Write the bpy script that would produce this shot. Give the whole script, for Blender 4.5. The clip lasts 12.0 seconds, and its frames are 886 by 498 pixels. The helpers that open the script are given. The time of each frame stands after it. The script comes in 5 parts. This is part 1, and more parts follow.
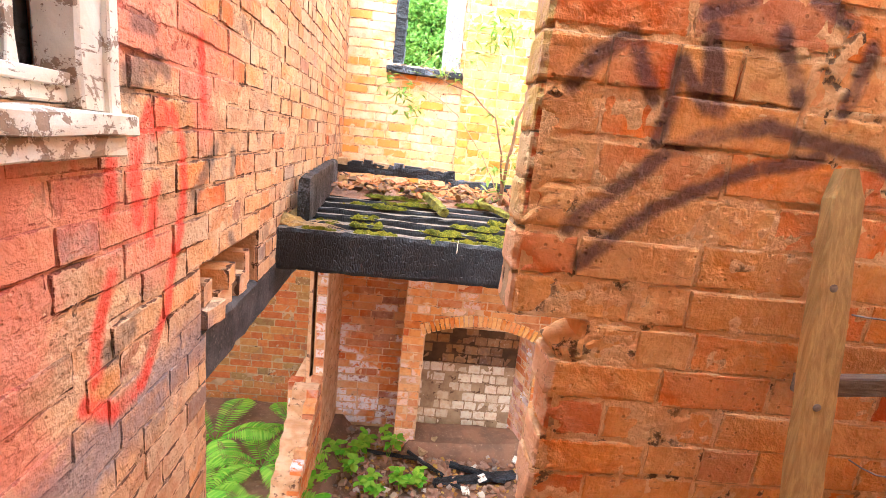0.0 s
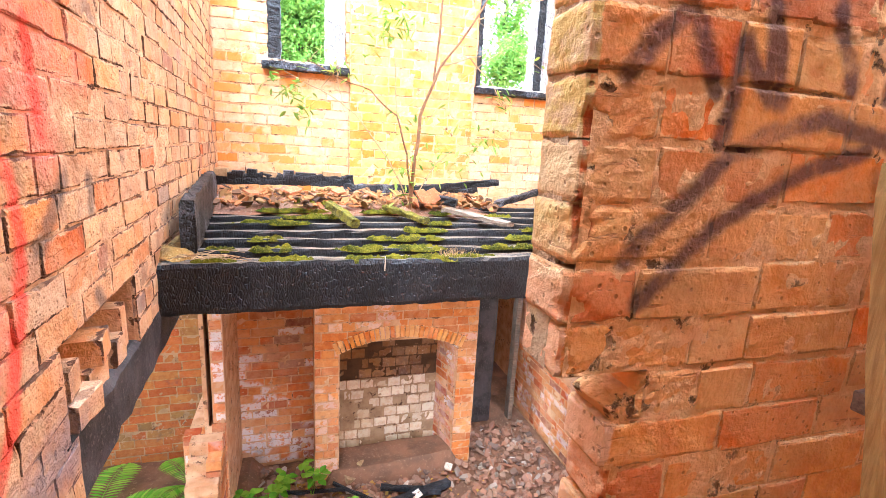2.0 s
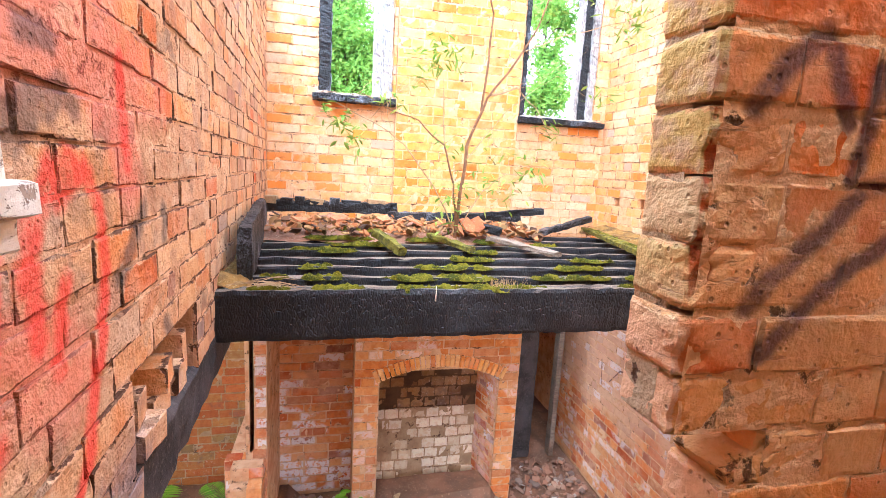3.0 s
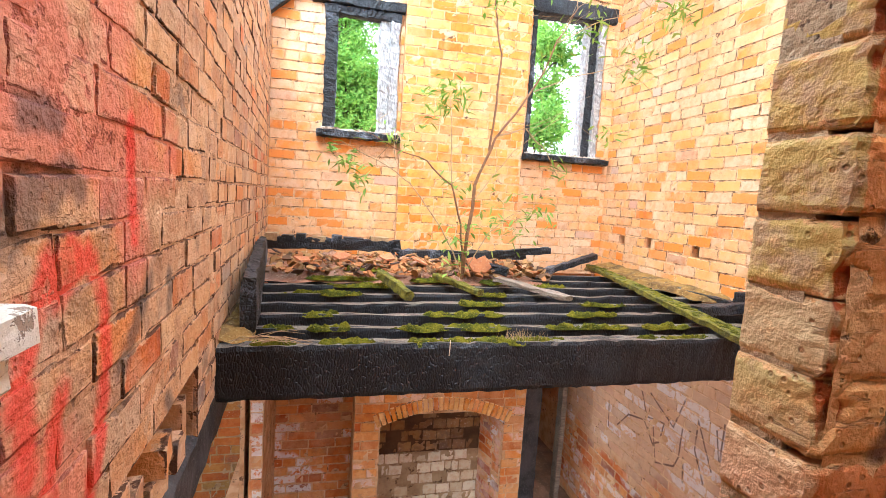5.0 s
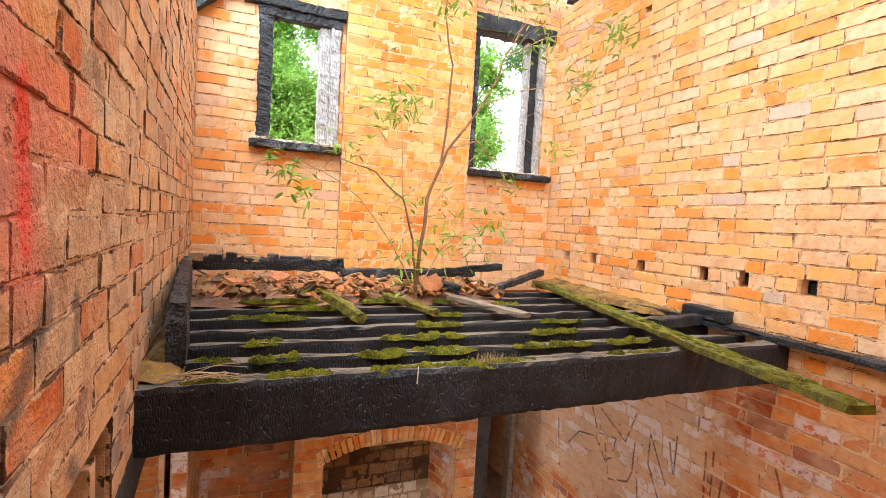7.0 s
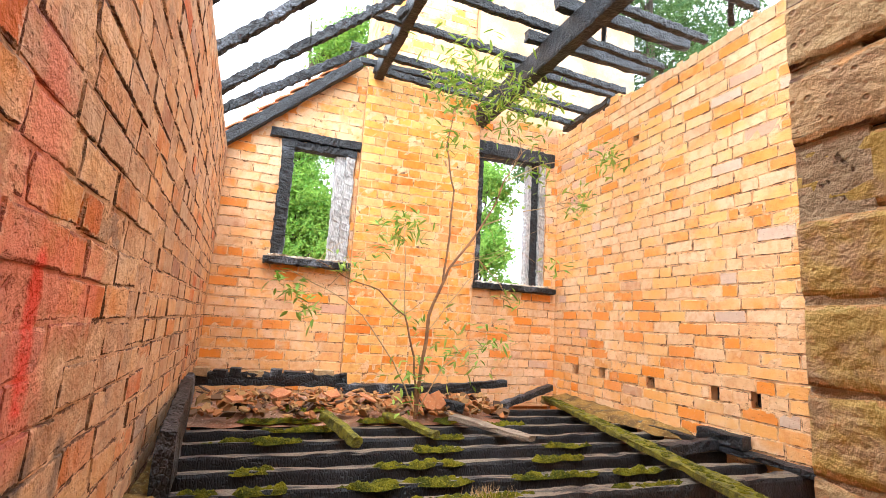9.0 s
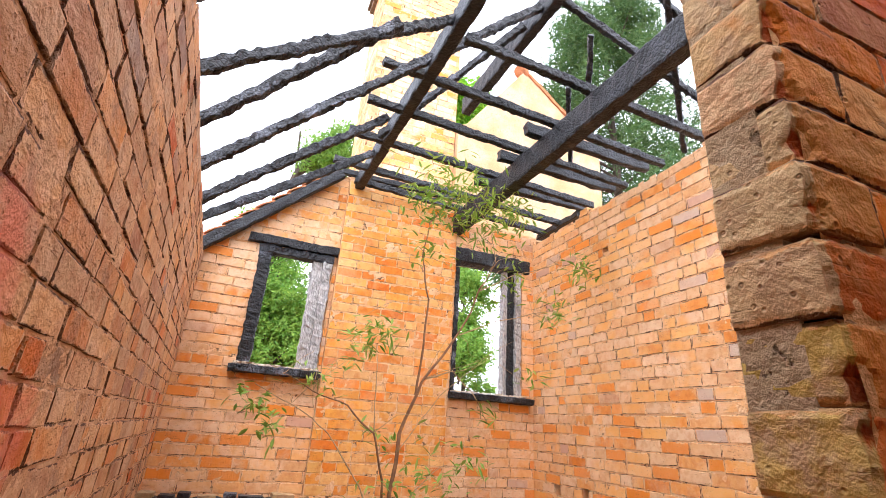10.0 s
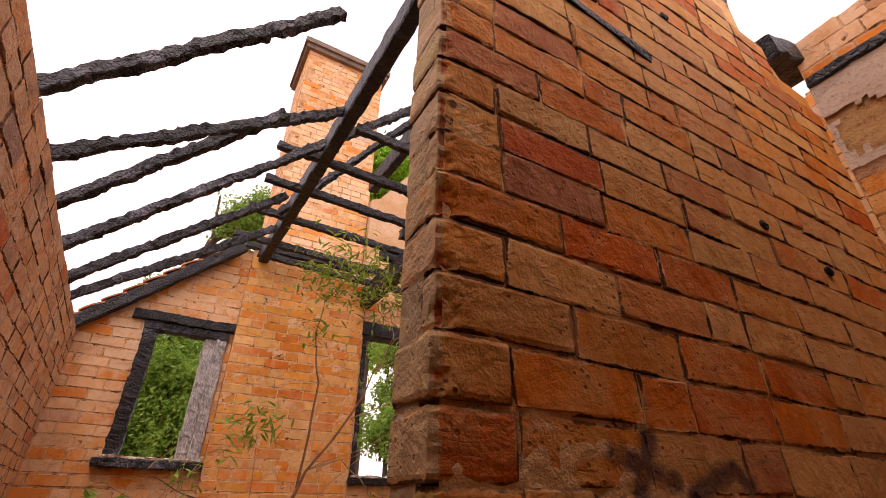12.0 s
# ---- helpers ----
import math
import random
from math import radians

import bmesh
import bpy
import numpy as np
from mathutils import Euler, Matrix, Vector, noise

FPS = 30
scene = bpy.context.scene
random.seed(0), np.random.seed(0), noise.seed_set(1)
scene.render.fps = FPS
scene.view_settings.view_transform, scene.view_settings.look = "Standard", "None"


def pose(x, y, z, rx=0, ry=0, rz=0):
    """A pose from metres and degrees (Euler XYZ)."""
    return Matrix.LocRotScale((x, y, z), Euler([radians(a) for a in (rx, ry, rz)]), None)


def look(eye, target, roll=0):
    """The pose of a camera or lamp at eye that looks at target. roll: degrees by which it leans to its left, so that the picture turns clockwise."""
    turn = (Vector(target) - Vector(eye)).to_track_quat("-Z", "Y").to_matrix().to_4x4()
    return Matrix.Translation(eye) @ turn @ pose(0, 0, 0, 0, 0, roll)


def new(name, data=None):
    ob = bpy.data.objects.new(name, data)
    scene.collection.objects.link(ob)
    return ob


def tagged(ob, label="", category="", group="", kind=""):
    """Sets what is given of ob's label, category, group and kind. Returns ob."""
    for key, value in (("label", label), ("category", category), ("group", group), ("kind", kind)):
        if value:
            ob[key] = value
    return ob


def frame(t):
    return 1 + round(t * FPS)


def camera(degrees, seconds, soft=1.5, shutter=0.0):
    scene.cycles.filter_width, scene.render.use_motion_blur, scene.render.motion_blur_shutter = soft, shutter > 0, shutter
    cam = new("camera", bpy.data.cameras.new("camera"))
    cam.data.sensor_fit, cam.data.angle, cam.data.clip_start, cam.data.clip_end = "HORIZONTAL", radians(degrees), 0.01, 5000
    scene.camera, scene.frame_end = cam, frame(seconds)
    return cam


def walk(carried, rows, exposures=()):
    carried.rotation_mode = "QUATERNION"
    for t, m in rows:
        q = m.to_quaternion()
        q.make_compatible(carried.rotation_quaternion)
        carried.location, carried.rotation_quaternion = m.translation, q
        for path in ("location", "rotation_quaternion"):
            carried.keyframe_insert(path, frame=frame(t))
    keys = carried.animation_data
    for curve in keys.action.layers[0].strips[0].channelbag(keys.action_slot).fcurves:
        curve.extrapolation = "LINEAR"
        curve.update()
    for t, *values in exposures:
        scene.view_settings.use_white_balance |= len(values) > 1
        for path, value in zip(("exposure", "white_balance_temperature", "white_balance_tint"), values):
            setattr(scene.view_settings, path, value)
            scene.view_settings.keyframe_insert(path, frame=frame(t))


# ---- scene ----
cam = camera(86.9, 12.0, soft=0.8)
METRES, EYE, TILT, LEAN, TURN = 1.75, 3.0, -13.04, -6.16, -1.85
ROWS = [
    (0.0, 0.0, 0.0, 0.0, 0.0, 0.0, -0.0),
    (0.5, -0.0054, 0.0732, 0.0058, -8.11, -1.13, 2.65),
    (1.0, 0.0335, 0.1215, -0.007, -16.05, -2.72, 6.08),
    (1.5, -0.0409, 0.1365, 0.0326, -16.83, -2.55, 6.59),
    (2.0, -0.0935, 0.1475, 0.0522, -13.93, -1.27, 6.12),
    (2.5, -0.1289, 0.1689, 0.0567, -10.5, 0.95, 5.89),
    (4.5, -0.1394, 0.1752, 0.116, -10.03, 4.29, 4.5),
    (5.0, -0.169, 0.2276, 0.1333, -10.7, 5.41, 4.97),
    (5.5, -0.191, 0.2874, 0.1429, -12.89, 6.22, 5.62),
    (6.0, -0.2127, 0.3262, 0.152, -16.39, 6.66, 6.29),
    (6.5, -0.2219, 0.35, 0.149, -18.93, 6.8, 6.83),
    (8.5, -0.1971, 0.3084, 0.1197, -18.25, 10.62, 6.06),
    (9.0, -0.183, 0.2857, 0.1734, -17.25, 19.82, 6.33),
    (9.5, -0.1698, 0.2778, 0.2066, -18.42, 28.18, 6.37),
    (10.0, -0.165, 0.2613, 0.2169, -19.83, 31.32, 6.66),
    (10.5, -0.1567, 0.245, 0.2295, -20.65, 33.83, 7.39),
    (11.0, -0.1403, 0.2234, 0.241, -20.79, 36.2, 8.48),
    (11.5, -0.097, 0.199, 0.2453, -21.9, 37.86, 9.53),
    (12.0, -0.0271, 0.1408, 0.2287, -26.4, 38.05, 10.63),
]
walk(cam, [(t, pose(0, 0, EYE, TILT, LEAN, TURN) @ pose(METRES * x, METRES * y, METRES * z, 90 + pitch, roll, yaw)) for t, x, y, z, yaw, pitch, roll in ROWS],
     exposures=[(0.0, 2.58, 5300, 8), (1.0, 2.58, 5400, 7), (2.0, 2.60, 5100, 8), (2.5, 2.42, 5000, 10), (4.5, 1.84, 5150, 6), (5.5, 1.62, 5450, 5), (6.5, 1.44, 5750, 6), (8.5, 1.40, 5900, 7), (9.5, 1.10, 5800, 10), (10.5, 0.52, 6250, 22), (11.2, 0.12, 6900, 29), (12.0, -0.46, 7600, 38)])

# ---- light ----
world = bpy.data.worlds.new("world")
scene.world = world
world.use_nodes = True
wn = world.node_tree
for n in list(wn.nodes):
    wn.nodes.remove(n)
w_sky = wn.nodes.new("ShaderNodeTexSky")
w_sky.sky_type = 'NISHITA'
w_sky.sun_disc = False
w_sky.sun_elevation = radians(58)
w_sky.sun_rotation = radians(200)
w_sky.air_density, w_sky.dust_density, w_sky.ozone_density = 1.0, 6.0, 1.0
w_mix = wn.nodes.new("ShaderNodeMix")
w_mix.data_type = 'RGBA'
w_mix.inputs[0].default_value = 0.9
w_mix.inputs[7].default_value = (19.0, 19.6, 20.5, 1)
w_bg = wn.nodes.new("ShaderNodeBackground")
w_bg.inputs[1].default_value = 0.12
w_out = wn.nodes.new("ShaderNodeOutputWorld")
wn.links.new(w_sky.outputs[0], w_mix.inputs[6])
wn.links.new(w_mix.outputs[2], w_bg.inputs[0])
wn.links.new(w_bg.outputs[0], w_out.inputs[0])
sun_data = bpy.data.lights.new("sun", 'SUN')
sun_data.energy, sun_data.angle, sun_data.color = 1.4, radians(25), (1.0, 0.95, 0.86)
sun = new("sun", sun_data)
sun.matrix_world = look((0, 0, 30), (8, 14, 0))


# ---- materials ----
class Nodes:
    """Short hand for a node material."""

    def __init__(self, name):
        self.mat = bpy.data.materials.new(name)
        self.mat.use_nodes = True
        self.t = self.mat.node_tree
        self.b = self.t.nodes["Principled BSDF"]
        self.pos = self.t.nodes.new("ShaderNodeNewGeometry").outputs["Position"]

    def n(self, kind, **kw):
        node = self.t.nodes.new(kind)
        for k, v in kw.items():
            setattr(node, k, v)
        return node

    def put(self, value, socket):
        if hasattr(value, "is_linked"):
            self.t.links.new(value, socket)
        else:
            socket.default_value = value

    def math(self, op, a, b=0.0, clamp=False):
        m = self.n("ShaderNodeMath", operation=op, use_clamp=clamp)
        self.put(a, m.inputs[0])
        self.put(b, m.inputs[1])
        return m.outputs[0]

    def vec(self, op, a, b=(0, 0, 0), out=0):
        m = self.n("ShaderNodeVectorMath", operation=op)
        self.put(a, m.inputs[0])
        if op == 'SCALE':
            self.put(b, m.inputs[3])
        else:
            self.put(b, m.inputs[1])
        return m.outputs[out]

    def noise(self, scale, detail=3.0, rough=0.55, stretch=None, out=0, dist=0.0):
        m = self.n("ShaderNodeTexNoise")
        v = self.pos if stretch is None else self.vec('MULTIPLY', self.pos, stretch)
        self.put(v, m.inputs["Vector"])
        m.inputs["Scale"].default_value = scale
        m.inputs["Detail"].default_value = detail
        m.inputs["Roughness"].default_value = rough
        m.inputs["Distortion"].default_value = dist
        return m.outputs[out]

    def voronoi(self, scale, stretch=None, feature='F1', out=0):
        m = self.n("ShaderNodeTexVoronoi", feature=feature)
        self.put(self.pos if stretch is None else self.vec('MULTIPLY', self.pos, stretch), m.inputs["Vector"])
        m.inputs["Scale"].default_value = scale
        return m.outputs[out]

    def ramp(self, fac, stops, interp='LINEAR'):
        m = self.n("ShaderNodeValToRGB")
        cr = m.color_ramp
        cr.interpolation = interp
        while len(cr.elements) < len(stops):
            cr.elements.new(0.5)
        for e, (p, c) in zip(cr.elements, stops):
            e.position = p
            e.color = (*c, 1) if len(c) == 3 else c
        self.put(fac, m.inputs[0])
        return m.outputs[0]

    def step(self, fac, lo, hi):
        m = self.n("ShaderNodeMapRange", interpolation_type='SMOOTHSTEP')
        self.put(fac, m.inputs[0])
        m.inputs[1].default_value, m.inputs[2].default_value = lo, hi
        return m.outputs[0]

    def mix(self, fac, a, b, mode='MIX'):
        m = self.n("ShaderNodeMix", data_type='RGBA', blend_type=mode)
        self.put(fac, m.inputs[0])
        for v, s in ((a, m.inputs[6]), (b, m.inputs[7])):
            self.put((*v, 1) if isinstance(v, tuple) and len(v) == 3 else v, s)
        return m.outputs[2]

    def bump(self, heights, dist=0.01):
        """heights: (socket, strength) from coarse to fine."""
        last = None
        for h, s in heights:
            m = self.n("ShaderNodeBump")
            m.inputs["Strength"].default_value = s
            m.inputs["Distance"].default_value = dist
            self.put(h, m.inputs["Height"])
            if last is not None:
                self.put(last, m.inputs["Normal"])
            last = m.outputs[0]
        self.put(last, self.b.inputs["Normal"])

    def strokes(self, lines, axes, width, ragged=0.4):
        """A soft mask of sprayed lines; axes: which of x, y, z carry the two numbers of a point."""
        sep = self.n("ShaderNodeSeparateXYZ")
        self.put(self.pos, sep.inputs[0])
        com = self.n("ShaderNodeCombineXYZ")
        self.put(sep.outputs[axes[0]], com.inputs[0])
        self.put(sep.outputs[axes[1]], com.inputs[1])
        p = com.outputs[0]
        best = None
        for line in lines:
            for a, b in zip(line, line[1:]):
                a, b = Vector((*a, 0)), Vector((*b, 0))
                d = b - a
                rel = self.vec('SUBTRACT', p, tuple(a))
                k = self.math('MULTIPLY', self.vec('DOT_PRODUCT', rel, tuple(d), out=1), 1 / d.length_squared, True)
                off = self.vec('SUBTRACT', rel, self.vec('SCALE', tuple(d), k))
                dist = self.vec('LENGTH', off, out=1)
                best = dist if best is None else self.math('MINIMUM', best, dist)
        soft = self.math('ADD', best, self.math('MULTIPLY', self.math('SUBTRACT', self.noise(28, 3), 0.5), width * ragged * 3))
        m = self.n("ShaderNodeMapRange", interpolation_type='SMOOTHSTEP')
        self.put(soft, m.inputs[0])
        m.inputs[1].default_value, m.inputs[2].default_value = width * 1.5, width * 0.35
        return m.outputs[0]

    def done(self, color, rough=0.8, spec=0.3):
        self.put(color, self.b.inputs["Base Color"])
        self.put(rough, self.b.inputs["Roughness"])
        self.b.inputs["Specular IOR Level"].default_value = spec
        return self.mat


ORANGE = [(0.0, (.76, .14, .010)), (.16, (.86, .23, .018)), (.32, (.88, .33, .045)), (.52, (.89, .43, .11)), (.82, (.90, .50, .165)), (.92, (.76, .26, .06)), (1.0, (.58, .22, .09))]
PALE = [(0.0, (0.65, 0.14, 0.022)), (.10, (0.67, 0.27, 0.088)), (.3, (0.60, 0.34, 0.176)), (.62, (0.65, 0.41, 0.238)), (.80, (0.58, 0.30, 0.141)), (.93, (0.48, 0.21, 0.106)), (1.0, (0.33, 0.22, 0.176))]
PEACH = [(0.0, (.82, .26, .025)), (.12, (.86, .38, .09)), (.26, (.86, .50, .23)), (.70, (.90, .61, .36)), (.92, (.87, .45, .15)), (1.0, (.72, .42, .25))]
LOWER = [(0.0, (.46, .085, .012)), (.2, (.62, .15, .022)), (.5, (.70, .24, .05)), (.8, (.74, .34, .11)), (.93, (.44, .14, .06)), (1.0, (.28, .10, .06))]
AMBER = [(0.0, (.79, .20, .012)), (.25, (.83, .31, .030)), (.60, (.86, .41, .075)), (.86, (.88, .52, .19)), (1.0, (.76, .27, .04))]


def brick_material(name, stops, island, pale=0.35, pale_color=(.82, .62, .45), paint=(), sooty=0.15, white=0.0, reveal=False, blush=0.0, smear=(.86, .56, .30), ragged=.010, crack=.25, odd=0.0, relief=.008, wash=False, line=.07):
    """Old brick. paint: (lines, axes, width, colour, strength)."""
    k = Nodes(name)
    if island:
        rnd = k.n("ShaderNodeNewGeometry").outputs["Random Per Island"]
    else:
        rnd = k.n("ShaderNodeObjectInfo").outputs["Random"]
    sx = k.n("ShaderNodeSeparateXYZ")
    k.put(k.pos, sx.inputs[0])
    base = k.ramp(rnd, stops)
    rnd2 = k.math('FRACT', k.math('MULTIPLY', rnd, 17.31))
    value = k.math('ADD', k.math('MULTIPLY', rnd2, .20), .88)
    base = k.mix(1.0, base, k.vec('SCALE', (1, 1, 1), value), 'MULTIPLY')
    grain = k.noise(130, 5, .7)
    blot = k.noise(19, 5, .65)
    mid = k.noise(7.5, 5, .65, dist=.5)
    area = k.noise(1.6, 4, .6)
    base = k.mix(k.math('MULTIPLY', k.step(blot, .44, .62), .55), base, k.mix(1.0, base, (.80, .56, .42), 'MULTIPLY'))
    if blush:
        base = k.mix(k.math('MULTIPLY', k.step(k.math('ADD', k.math('MULTIPLY', k.noise(1.5, 4, .6), .75), k.math('MULTIPLY', rnd2, .24)), .47, .56), blush), base, k.mix(rnd2, (.84, .30, .03), (.86, .44, .12)))
    worn = k.math('MULTIPLY', k.step(k.math('ADD', k.math('MULTIPLY', area, .5), k.math('MULTIPLY', mid, .5)), .43, .60), pale * 1.6, True)
    base = k.mix(worn, base, pale_color)
    if odd:
        base = k.mix(k.math('MULTIPLY', k.step(k.math('FRACT', k.math('MULTIPLY', rnd, 53.7)), .90, .91), odd), base, (.82, .25, .015))
        base = k.mix(k.math('MULTIPLY', k.step(k.math('FRACT', k.math('MULTIPLY', rnd, 91.3)), .965, .97), .6), base, (.56, .44, .38))
    if wash:
        lime = k.math('MULTIPLY', k.step(k.math('ADD', sx.outputs[1], k.math('MULTIPLY', k.noise(3, 4), .9)), 3.05, 3.22), k.step(k.math('ADD', sx.outputs[2], k.math('MULTIPLY', k.noise(2.5, 4), .8)), 1.10, 1.32))
        base = k.mix(k.math('MULTIPLY', lime, .68), base, k.mix(blot, (.74, .50, .32), (.66, .40, .23)))
    if white:
        flaky = k.step(k.noise(24, 5, .7), .40, .50)
        wm = k.math('MULTIPLY', k.math('MULTIPLY', k.step(k.math('ADD', k.math('MULTIPLY', k.noise(1.5, 2), .7), k.math('MULTIPLY', rnd2, .30)), .575, .60), flaky), white)
        base = k.mix(wm, base, (.80, .72, .66))
    soot = k.math('MULTIPLY', k.step(k.noise(4.2, 5, .7), .52, .70), sooty)
    base = k.mix(soot, base, (.13, .085, .07))
    base = k.mix(k.math('MULTIPLY', k.step(grain, .5, .8), .14), base, (.92, .62, .38))
    if reveal:
        edge = k.math('ADD', sx.outputs[0], k.math('MULTIPLY', k.math('SUBTRACT', k.noise(26, 6, .8), .5), .022))
        coat = k.ramp(rnd2, [(.0, (.70, .54, .28)), (.3, (.76, .54, .27)), (.5, (.66, .50, .13)), (.75, (.60, .52, .36)), (1.0, (.80, .53, .28))])
        low = k.step(sx.outputs[2], 2.80, 2.95)
        coated = k.math('MULTIPLY', k.math('MAXIMUM', k.step(edge, .1800, .1765), k.math('MULTIPLY', k.step(edge, .276, .270), k.step(sx.outputs[2], 2.66, 2.63))), k.step(k.noise(6, 4), .28, .40))
        coat = k.mix(low, (.88, .60, .36), coat)
        base = k.mix(k.math('MULTIPLY', coated, .85), base, k.mix(k.math('MULTIPLY', k.step(blot, .45, .65), low), coat, (.60, .44, .24)))
        broken = k.math('MULTIPLY', k.math('MULTIPLY', k.step(sx.outputs[1], .7835, .7860), k.step(sx.outputs[0], .1715, .1750)), k.step(sx.outputs[1], .812, .806))
        base = k.mix(k.math('MULTIPLY', k.math('MULTIPLY', broken, .95), low), base, k.mix(k.step(blot, .4, .6), (.62, .13, .025), (.36, .08, .025)))
    pit = k.math('MULTIPLY', k.step(k.voronoi(58, None, 'F1'), .24, .12), k.step(mid, .46, .56))
    base = k.mix(k.math('MULTIPLY', pit, .4), base, (.22, .07, .03))
    chalk = k.math('MULTIPLY', k.step(k.noise(33, 6, .75), .56, .66), k.step(area, .45, .6))
    base = k.mix(k.math('MULTIPLY', chalk, .4), base, pale_color)
    drag = k.math('MULTIPLY', k.step(k.noise(15, 5, .7, (1.0, 1.0, 7.0)), .60, .68), k.step(mid, .44, .55))
    base = k.mix(k.math('MULTIPLY', drag, .5), base, (.34, .11, .04))
    uv = k.n("ShaderNodeSeparateXYZ")
    k.put(k.n("ShaderNodeUVMap").outputs[0], uv.inputs[0])
    eu = k.math('MULTIPLY', k.math('SUBTRACT', .5, k.math('ABSOLUTE', k.math('SUBTRACT', uv.outputs[0], .5))), .20)
    ez = k.math('MULTIPLY', k.math('SUBTRACT', .5, k.math('ABSOLUTE', k.math('SUBTRACT', uv.outputs[1], .5))), .072)
    near_edge = k.math('MINIMUM', eu, ez)
    rim = k.math('ADD', near_edge, k.math('MULTIPLY', k.math('SUBTRACT', k.noise(30, 6, .75), .5), ragged * 3.0))
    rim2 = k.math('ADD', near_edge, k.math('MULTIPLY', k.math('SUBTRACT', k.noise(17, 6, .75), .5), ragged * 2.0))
    base = k.mix(k.math('MULTIPLY', k.step(rim, ragged * .40, ragged * .20), .8), base, k.mix(k.step(blot, .4, .6), smear, (smear[0] * .85, smear[1] * .74, smear[2] * .62)))
    # Dark arris line: cracks, with the shade of open joints painted in.
    open_joint_shade = k.math('ADD', k.math('MULTIPLY', k.step(k.noise(6.5, 4, .7), .45, .51), .95 - crack), crack)
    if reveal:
        open_joint_shade = k.math('MULTIPLY', open_joint_shade, k.math('ADD', k.math('MULTIPLY', k.step(sx.outputs[2], 3.05, 3.5), .75), .25))
    base = k.mix(k.math('MULTIPLY', k.step(rim2, ragged * line, ragged * (line - .10)), open_joint_shade), base, (.10, .035, .016))
    for lines, axes, width, colour, strength in paint:
        thin = k.math('ADD', k.math('MULTIPLY', k.step(k.noise(9, 5, .65), .34, .52), .5), .5)
        base = k.mix(k.math('MULTIPLY', k.math('MULTIPLY', k.strokes(lines, axes, width), strength), thin), base, colour)
    height = k.math('ADD', k.math('MULTIPLY', mid, .9), k.math('MULTIPLY', k.noise(42, 5, .65), .55))
    height = k.math('ADD', height, k.math('MULTIPLY', k.step(rim2, -ragged * .05, ragged * .25), .22))
    height = k.math('SUBTRACT', height, k.math('MULTIPLY', k.math('MAXIMUM', pit, drag), .30))
    k.bump([(height, .8)], relief)
    return k.done(base, k.math('ADD', k.math('MULTIPLY', blot, .3), .60), .25)


def mortar_material(name, colour=(.55, .40, .27), dark=(.20, .12, .075), paint=()):
    k = Nodes(name)
    a, b = k.noise(9, 4), k.noise(70, 5, .7)
    c = k.mix(k.step(a, .35, .65), colour, dark)
    c = k.mix(k.math('MULTIPLY', b, .4), c, colour)
    gap = k.math('MULTIPLY', k.step(k.noise(26, 5, .65), .57, .63), k.step(k.noise(5, 4), .44, .56))
    c = k.mix(k.math('MULTIPLY', gap, .85), c, (.075, .03, .016))
    for lines, axes, width, tone, strength in paint:
        c = k.mix(k.math('MULTIPLY', k.strokes(lines, axes, width), strength), c, tone)
    k.bump([(k.math('SUBTRACT', k.noise(35, 5), gap), .8), (b, .6)], .010)
    return k.done(c, .92, .15)


def char_material(name, grey=0.14, pale_top=0.0, blocks=38):
    """Burnt timber: black blocks with fine cracks."""
    k = Nodes(name)
    cells = k.voronoi(blocks, (1.5, 1.0, .45) if pale_top else (1.0, 1.0, 1.0), 'DISTANCE_TO_EDGE')
    crack = k.step(k.math('ADD', cells, k.math('MULTIPLY', k.math('SUBTRACT', k.noise(11, 4), .5), .16)), .01 if pale_top else .02, .15 if pale_top else .20)
    fine = k.noise(80, 5, .7)
    area = k.noise(5, 4)
    # Grey char; its bluish sky glints are partly put into these colours.
    c = k.mix(crack, (.002, .002, .0025), (.010, .011, .015))
    c = k.mix(k.math('MULTIPLY', k.step(k.math('ADD', k.math('MULTIPLY', area, .6), k.math('MULTIPLY', fine, .4)), .5, .66), grey), c, (.24, .26, .31))
    # Paler grey-brown patches on faces that point up.
    if pale_top:
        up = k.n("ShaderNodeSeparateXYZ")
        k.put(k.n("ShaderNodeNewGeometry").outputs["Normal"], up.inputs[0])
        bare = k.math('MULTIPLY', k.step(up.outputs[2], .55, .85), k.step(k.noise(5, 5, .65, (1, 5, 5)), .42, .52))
        c = k.mix(k.math('MULTIPLY', bare, pale_top), c, k.mix(fine, (.27, .21, .15), (.13, .10, .07)))
    k.bump([(k.noise(14, 4), .5), (crack, .55), (fine, .45)], .012)
    return k.done(c, k.math('ADD', k.math('MULTIPLY', fine, .3), .36), .5)


def wood_material(name, light, dark, stretch, knots=True):
    k = Nodes(name)
    g = k.noise(22, 6, .65, stretch, dist=.6)
    c = k.mix(k.step(g, .3, .7), light, dark)
    st = k.noise(6, 4)
    c = k.mix(k.math('MULTIPLY', k.step(st, .5, .72), .5), c, (dark[0] * .5, dark[1] * .5, dark[2] * .45))
    f = k.noise(140, 4, .7, stretch)
    c = k.mix(k.math('MULTIPLY', k.step(f, .55, .7), .35), c, dark)
    k.bump([(g, .35), (f, .3)], .006)
    return k.done(c, .72, .25)


